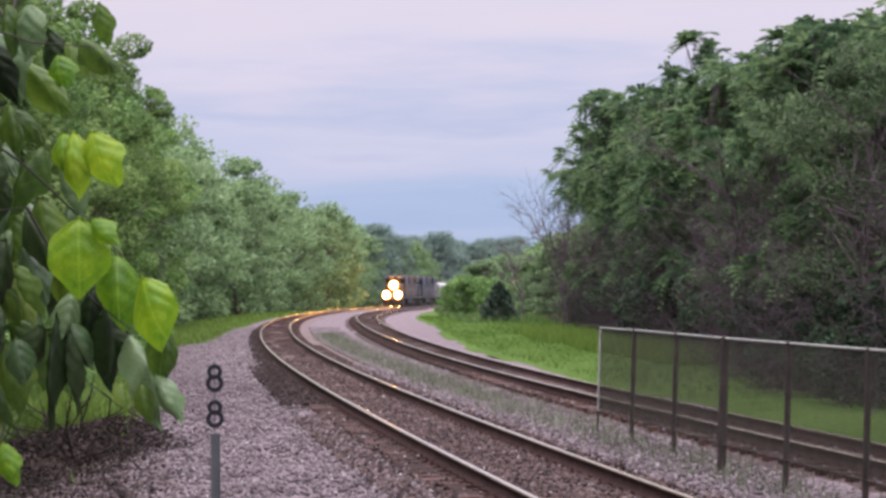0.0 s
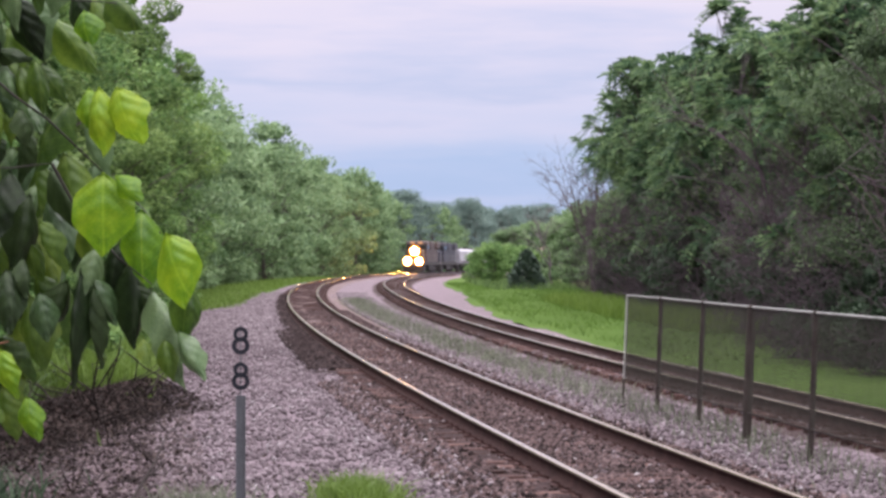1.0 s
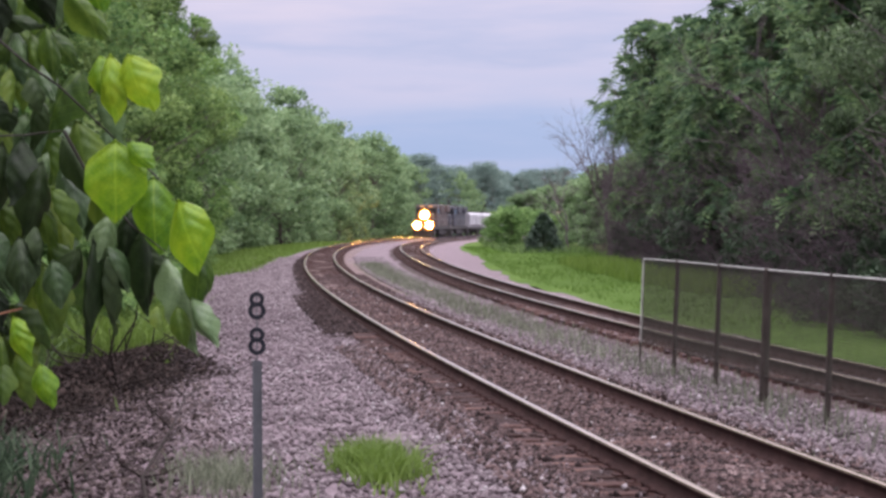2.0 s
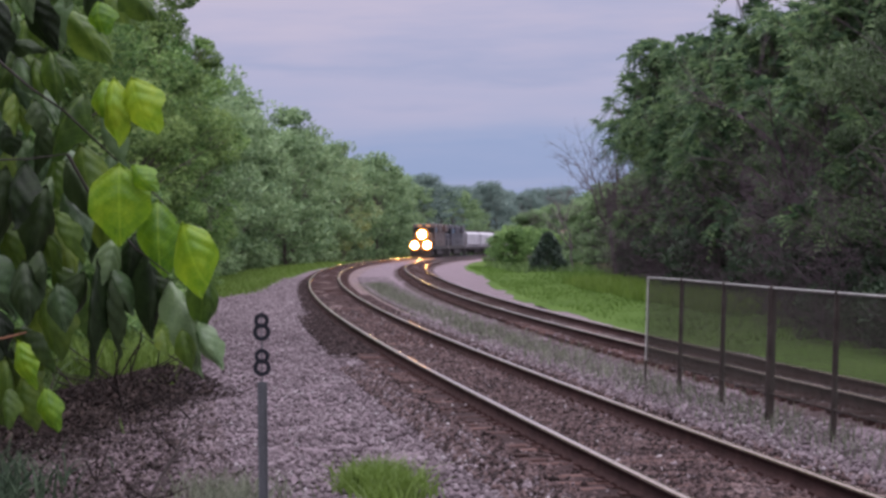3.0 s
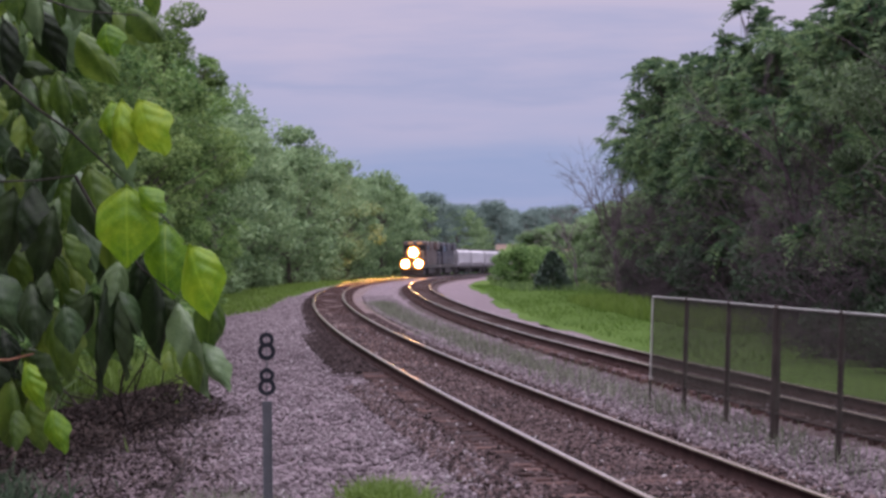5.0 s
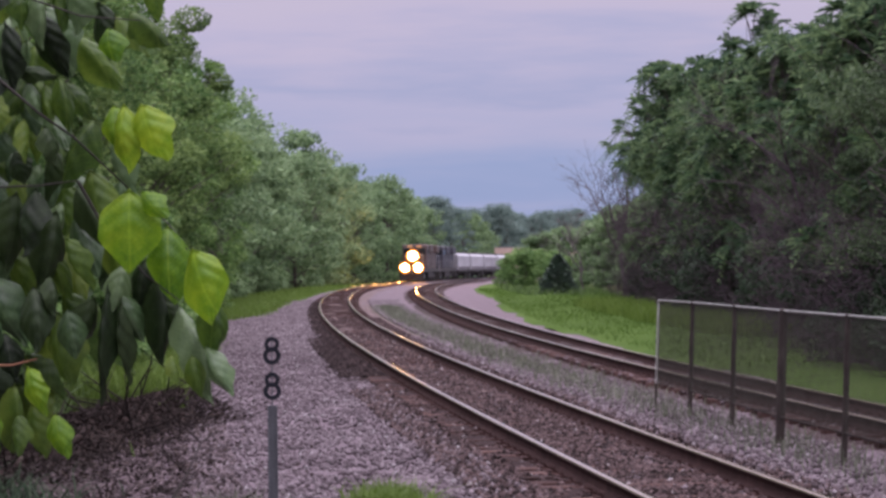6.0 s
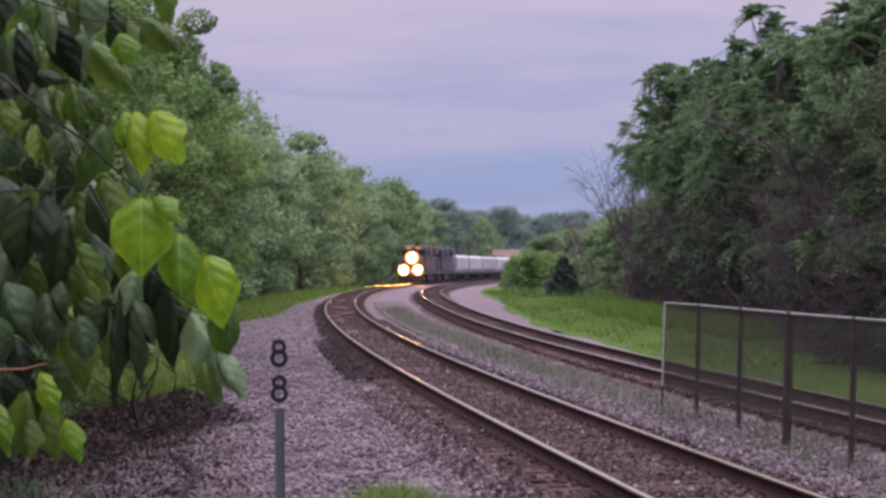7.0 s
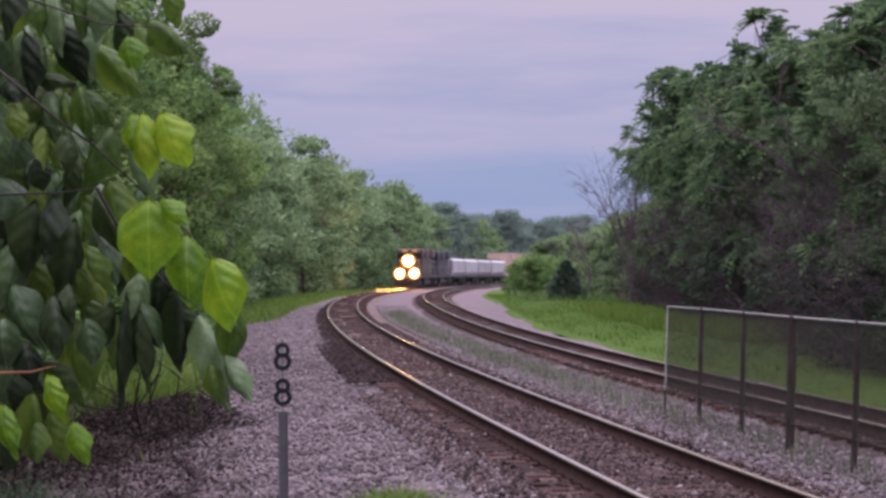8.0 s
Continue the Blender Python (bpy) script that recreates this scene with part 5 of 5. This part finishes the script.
# ---- the leafy boughs that hang close before the camera ----
def big_leaf(seed, folds):
    """A pointed oval leaf that hangs along -z from its stalk, 1 long: its halves droop from the midrib, quilted between arched veins, with a wavy edge."""
    rng = random.Random(seed)
    rows, cols = 25, 15
    twist, sway = rng.uniform(-0.6, 0.6), rng.uniform(-0.14, 0.14)
    bulge, uneven, beat = rng.uniform(0.10, 0.26), rng.uniform(-0.35, 0.35), rng.uniform(0, 6.28)
    v, f = [], []
    for i in range(rows):
        t = i / (rows - 1)
        # widest a little above the middle, with a drawn-out tip
        half = 0.36 * max(0.0, math.sin(math.pi * t ** 0.78)) ** 0.66 * (1 - 0.6 * max(0.0, (t - 0.5) / 0.5) ** 1.6) * (1 + 0.04 * math.sin(t * 15 + beat)) + 0.003
        ridge = -bulge * math.sin(math.pi * min(1, t * 1.15)) + 0.12 * max(0.0, t - 0.75)
        for j in range(cols):
            s = (j - (cols - 1) / 2) / ((cols - 1) / 2)
            e = abs(s)
            fold = folds * (1 + uneven * (1 if s > 0 else -1))
            quilt = 0.075 * abs(math.sin((t * 4.6 - e * 1.3) * math.pi)) * min(1, e * 4) * (1 - 0.5 * e)
            edge = 0.05 * e ** 2.5 * math.sin(t * 12 + beat + (1.7 if s > 0 else 0))
            x = s * half * (1 - 0.12 * fold * e) + sway * t * t
            y = ridge + e ** 1.3 * half * fold - quilt + edge
            a = twist * t
            v.append((x * math.cos(a) - y * math.sin(a), x * math.sin(a) + y * math.cos(a), -t - 0.10 * e * e * (1 - t)))
    for i in range(rows - 1):
        for j in range(cols - 1):
            k = i * cols + j
            f.append((k, k + 1, k + cols + 1, k + cols))
    me = raw("leaf", np.array(v), np.array(f))
    me.polygons.foreach_set("use_smooth", [True] * len(me.polygons))
    return me


LEAF_MESHES = {}


def leaf_on(bough, base, tip, wide, kind, rng):
    """One leaf of the bough from its base to its tip, facing the line; kind: 0 shaded dark, 1 backlit young, 2 mid
    green, 3 glossy.
    """
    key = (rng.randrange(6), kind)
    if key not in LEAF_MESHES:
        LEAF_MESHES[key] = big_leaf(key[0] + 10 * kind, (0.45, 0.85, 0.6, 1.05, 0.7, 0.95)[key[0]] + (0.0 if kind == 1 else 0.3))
        LEAF_MESHES[key].materials.append((MATURE_SHADED, YOUNG_BACKLIT, MIDGREEN, GLOSSY)[kind])
    b, t = Vector(base), Vector(tip)
    L = (t - b).length
    z = (b - t).normalized()
    turn = 0.45 if kind == 1 else 0.9
    face = Vector((rng.uniform(-turn, turn), -1, rng.uniform(-0.1, 0.6)))
    x = face.cross(z).normalized() * -1
    y = z.cross(x)
    m = Matrix((x, y, z)).transposed().to_4x4()
    m.translation = b
    ob = new("leaf", LEAF_MESHES[key])
    ob.parent = bough
    ob.matrix_basis = m @ Matrix.Diagonal((wide / (0.68 if kind == 1 else 0.74), L * 0.8, L * 1.1, 1))
    return ob


UPPER_LEAVES = [  # x and z of stalk end and tip, width, kind: 0 shaded dark, 1 backlit young, 2 mid green, 3 glossy
    (-0.694, 2.621, -0.687, 2.487, 0.071, 1),
    (-0.660, 2.621, -0.617, 2.509, 0.092, 1),
    (-0.716, 2.617, -0.705, 2.529, 0.071, 1),
    (-0.752, 2.592, -0.822, 2.463, 0.094, 2),
    (-0.721, 2.559, -0.683, 2.441, 0.044, 3),
    (-0.744, 2.832, -0.738, 2.719, 0.076, 0),
    (-0.714, 2.802, -0.645, 2.727, 0.067, 2),
    (-0.684, 2.806, -0.611, 2.736, 0.069, 2),
    (-0.726, 2.776, -0.715, 2.709, 0.065, 1),
    (-0.781, 2.883, -0.796, 2.773, 0.097, 3),
    (-0.935, 2.793, -0.937, 2.656, 0.076, 0),
    (-0.922, 2.691, -0.836, 2.674, 0.044, 0),
    (-0.968, 2.694, -0.959, 2.640, 0.071, 0),
    (-0.892, 2.670, -0.864, 2.586, 0.051, 3),
    (-0.827, 2.678, -0.814, 2.571, 0.053, 2),
    (-0.857, 2.664, -0.846, 2.581, 0.048, 2),
    (-0.961, 2.638, -0.962, 2.566, 0.074, 2),
    (-0.915, 2.862, -0.907, 2.781, 0.069, 2),
    (-0.827, 2.884, -0.823, 2.775, 0.060, 2),
    (-0.966, 2.897, -0.962, 2.779, 0.085, 0),
    (-0.902, 2.593, -0.893, 2.508, 0.053, 2),
    (-0.918, 2.526, -0.907, 2.462, 0.083, 0),
    (-0.876, 2.873, -0.865, 2.743, 0.065, 3),
    (-0.860, 2.577, -0.842, 2.502, 0.058, 0),
    (-0.943, 2.573, -0.967, 2.504, 0.081, 3),
    (-0.639, 2.882, -0.631, 2.796, 0.058, 2),
]
MIDDLE_LEAVES = [  # x and z of stalk end and tip, width, kind: 0 shaded dark, 1 backlit young, 2 mid green, 3 glossy
    (-0.687, 2.448, -0.689, 2.288, 0.129, 1),
    (-0.662, 2.440, -0.614, 2.387, 0.053, 1),
    (-0.609, 2.371, -0.604, 2.223, 0.099, 1),
    (-0.559, 2.324, -0.507, 2.185, 0.104, 1),
    (-0.514, 2.222, -0.526, 2.107, 0.076, 2),
    (-0.592, 2.209, -0.527, 2.021, 0.097, 3),
    (-0.533, 2.123, -0.483, 2.030, 0.053, 3),
    (-0.631, 2.269, -0.630, 2.101, 0.071, 0),
    (-0.731, 2.252, -0.745, 2.026, 0.053, 0),
    (-0.703, 2.224, -0.696, 2.058, 0.044, 0),
    (-0.717, 2.240, -0.667, 2.140, 0.071, 3),
    (-0.761, 2.229, -0.811, 2.116, 0.071, 0),
    (-0.801, 2.391, -0.747, 2.280, 0.076, 3),
    (-0.838, 2.405, -0.863, 2.255, 0.106, 0),
    (-0.798, 2.453, -0.742, 2.337, 0.048, 0),
    (-0.654, 2.304, -0.674, 2.200, 0.069, 0),
    (-0.700, 2.293, -0.715, 2.201, 0.065, 3),
    (-0.605, 2.107, -0.594, 2.050, 0.041, 2),
    (-0.563, 2.107, -0.550, 2.024, 0.051, 2),
    (-0.645, 2.246, -0.586, 2.153, 0.058, 0),
]
LOWER_LEAVES = [  # x and z of stalk end and tip, width, kind: 0 shaded dark, 1 backlit young, 2 mid green, 3 glossy
    (-0.919, 2.445, -0.944, 2.291, 0.106, 0),
    (-0.873, 2.452, -0.904, 2.323, 0.092, 0),
    (-0.853, 2.271, -0.840, 2.195, 0.051, 0),
    (-0.967, 2.273, -0.908, 2.138, 0.097, 3),
    (-0.886, 2.249, -0.864, 2.128, 0.083, 0),
    (-0.817, 2.202, -0.797, 2.109, 0.069, 3),
    (-0.957, 2.365, -0.981, 2.227, 0.092, 3),
    (-0.897, 2.087, -0.865, 1.992, 0.060, 1),
    (-0.927, 2.053, -0.940, 1.919, 0.067, 2),
    (-0.888, 2.016, -0.873, 1.905, 0.071, 2),
    (-0.844, 1.990, -0.822, 1.904, 0.053, 1),
    (-0.992, 2.028, -0.963, 1.919, 0.053, 1),
    (-0.979, 1.982, -0.987, 1.885, 0.051, 0),
    (-0.918, 1.993, -0.921, 1.912, 0.048, 2),
    (-0.959, 2.088, -0.972, 2.007, 0.069, 0),
    (-0.864, 2.341, -0.819, 2.225, 0.069, 2),
    (-0.947, 2.157, -0.925, 2.064, 0.069, 0),
    (-0.988, 2.204, -0.982, 2.100, 0.081, 3),
    (-0.818, 2.352, -0.773, 2.248, 0.058, 2),
]


def build_boughs():
    """A young tree beside the path whose boughs hang into the view."""
    rng = random.Random(9)
    tree = tagged(new("overhanging_tree"), "young tree with large drooping pointed leaves, yellow-green and dark", "tree")
    stem = [(-1.62, 4.9, -0.5), (-1.56, 4.85, 1.0), (-1.5, 4.8, 2.2), (-1.42, 4.8, 3.4)]
    placed("trunk", raw("trunk", *tube(stem, [0.05, 0.045, 0.035, 0.02], 8)), BARK, tree, smooth=True)
    y = 4.5
    ways = [
        [(-1.45, 4.8, 2.9), (-1.15, 4.6, 2.78), (-0.989, y, 2.706), (-0.868, y, 2.601), (-0.812, y + 0.06, 2.558), (-0.698, y + 0.1, 2.445), (-0.621, y + 0.1, 2.375), (-0.575, y + 0.04, 2.321)],
        [(-1.5, 4.8, 2.3), (-1.2, 4.62, 2.43), (-0.991, y, 2.452), (-0.87, y, 2.455), (-0.794, y, 2.464)],
        [(-1.45, 4.8, 3.0), (-1.2, 4.6, 2.93), (-0.95, y, 2.86), (-0.78, y, 2.80), (-0.66, y, 2.79)],
        [(-0.794, y + 0.01, 2.464), (-0.74, y + 0.03, 2.36), (-0.66, y + 0.03, 2.27), (-0.588, y, 2.217)],
    ]
    for w in ways:
        r = np.linspace(0.0042, 0.0012, len(w))
        placed("bough", raw("bough", *tube(w, r, 6)), TWIG, tree, smooth=True)
    w = [(-1.55, 4.85, 2.0), (-1.2, 4.6, 2.07), (-0.994, y, 2.088), (-0.93, y, 2.089), (-0.88, y, 2.101)]
    placed("bough", raw("bough", *tube(w, np.linspace(0.004, 0.002, 5), 6)), RED_TWIG, tree, "reddish twig", smooth=True)
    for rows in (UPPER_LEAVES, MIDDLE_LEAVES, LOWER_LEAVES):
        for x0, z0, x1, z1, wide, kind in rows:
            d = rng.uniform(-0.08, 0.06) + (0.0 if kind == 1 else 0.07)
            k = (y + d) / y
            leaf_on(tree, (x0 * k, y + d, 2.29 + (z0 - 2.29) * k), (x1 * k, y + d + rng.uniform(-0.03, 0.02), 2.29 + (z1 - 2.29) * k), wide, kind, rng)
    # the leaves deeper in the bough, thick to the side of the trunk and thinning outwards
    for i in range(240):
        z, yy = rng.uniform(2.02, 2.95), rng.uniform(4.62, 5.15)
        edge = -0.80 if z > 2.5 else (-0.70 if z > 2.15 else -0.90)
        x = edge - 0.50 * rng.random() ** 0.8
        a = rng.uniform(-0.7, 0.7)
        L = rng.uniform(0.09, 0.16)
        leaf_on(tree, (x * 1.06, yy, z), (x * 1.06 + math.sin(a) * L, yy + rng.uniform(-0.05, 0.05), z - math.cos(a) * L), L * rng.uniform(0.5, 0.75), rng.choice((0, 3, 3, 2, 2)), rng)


# ---- the place ----
BED = build_ground()
build_tracks()
CONSIST = build_train()
build_fence()
build_milepost()
build_boughs()
build_brush()
build_spruce()
build_pale_stone()
build_bare_trees()
build_woods()
build_plants()


def bed_spread(lo, hi):
    return lambda rng, n: lo + (hi - lo) * rng.random(n)


stones("ballast_stones", 15500, (14, 66), bed_spread(-4.75, -1.4), 0.04, STONES, "loose pinkish grey crushed stones on the shoulder", 81, power=1.6)
stones("ballast_stones", 1500, (14, 70), bed_spread(-4.8, 3.4), 0.036, PALE_STONES, "scattered pale chips among the stones", 90, power=1.5)
stones("ballast_stones", 9500, (14, 66), bed_spread(1.4, 3.5), 0.04, STONES, "loose pinkish grey crushed stones between the tracks", 80, power=1.6)
stones("ballast_stones", 2000, (14, 66), bed_spread(-1.4, 1.4), 0.036, STONES, "scattered clean stones over the outer track", 79, power=1.6)
stones("ballast_stones", 4500, (14, 66), bed_spread(3.5, 6.6), 0.04, STONES, "scattered clean stones over the inner track", 78, power=1.6)
stones("ballast_stones", 13000, (14, 36), bed_spread(-7.2, -4.2), 0.042, MIXED_STONES, "dirty stones at the edge of the leaf litter", 89, power=1.4)
stones("ballast_stones", 14000, (14, 46), bed_spread(-0.68, 0.68), 0.042, RUSTY_STONES, "dirty stones between the outer rails", 85, power=1.5)
stones("ballast_stones", 8000, (14, 40), bed_spread(-1.9, -0.9), 0.045, RUSTY_STONES, "dark stones along the ends of the ties", 86, power=1.4)
stones("ballast_stones", 9000, (44, 66), bed_spread(-1.74, -0.88), 0.05, DARK_STONES, "dark fouled stones beside the outer rail", 87)
stones("ballast_stones", 9000, (66, 125), bed_spread(-1.32, -0.88), 0.055, DARK_STONES, "dark fouled stones beside the far rail", 88)
stones("ballast_stones", 16000, (60, 135), bed_spread(-5.0, -1.25), 0.06, STONES, "loose crushed stones beside the outer track", 83)
stones("ballast_stones", 9000, (60, 135), bed_spread(1.9, 3.7), 0.06, STONES, "loose crushed stones between the tracks", 84)
stones("ballast_stones", 24000, (14, 90), bed_spread(-1.3, 1.6), 0.038, RUSTY_STONES, "rust-stained stones along the rails", 82, power=1.6)


def build_loose_stones():
    """The larger loose stones on the shoulder nearest to the camera, each by itself."""
    rng = np.random.default_rng(95)
    shapes = []
    for k in range(8):
        bm = bmesh.new()
        bmesh.ops.create_icosphere(bm, subdivisions=1, radius=1.0)
        for v in bm.verts:
            v.co = Vector(v.co) * float(rng.uniform(0.7, 1.2))
            v.co.z *= 0.7
        me = bpy.data.meshes.new("stone")
        bm.to_mesh(me)
        bm.free()
        me.materials.append(LOOSE_STONE)
        shapes.append(me)
    for i in range(300):
        y, off = 16.5 + 7.5 * rng.random(), -4.2 + 3.0 * rng.random()
        size = 0.022 + 0.02 * rng.random()
        ob = new("stone", shapes[i % 8])
        ob.parent = BED
        ob.matrix_basis = at_track(y, off, float(np.interp(-off, [1.4, 2.3], [-0.02, -0.085])), rng.random() * 360) @ Matrix.Diagonal((size * (0.8 + 0.6 * rng.random()), size, size, 1))


build_loose_stones()


# ---- movement ----
def front_at(t):
    """y of the train's front coupler at t seconds: it comes on at an even nine metres a second."""
    return 320.5 - 8.9 * t


def motions():
    for car, back in CONSIST:
        rows = []
        for i in range(17):
            t = i * 0.5
            y = front_at(t) + back
            # the middle lies on the line at that distance, the car points along it
            p = beside(np.array([y]), 0.0, 0.19)[0]
            s = float(line_slope(y))
            g = float(line_z(y + 4) - line_z(y - 4)) / 8
            rows.append((t, pose(*p, math.degrees(math.atan(g)), 0, -math.degrees(math.atan(s)))))
        walk(car, rows)


motions()
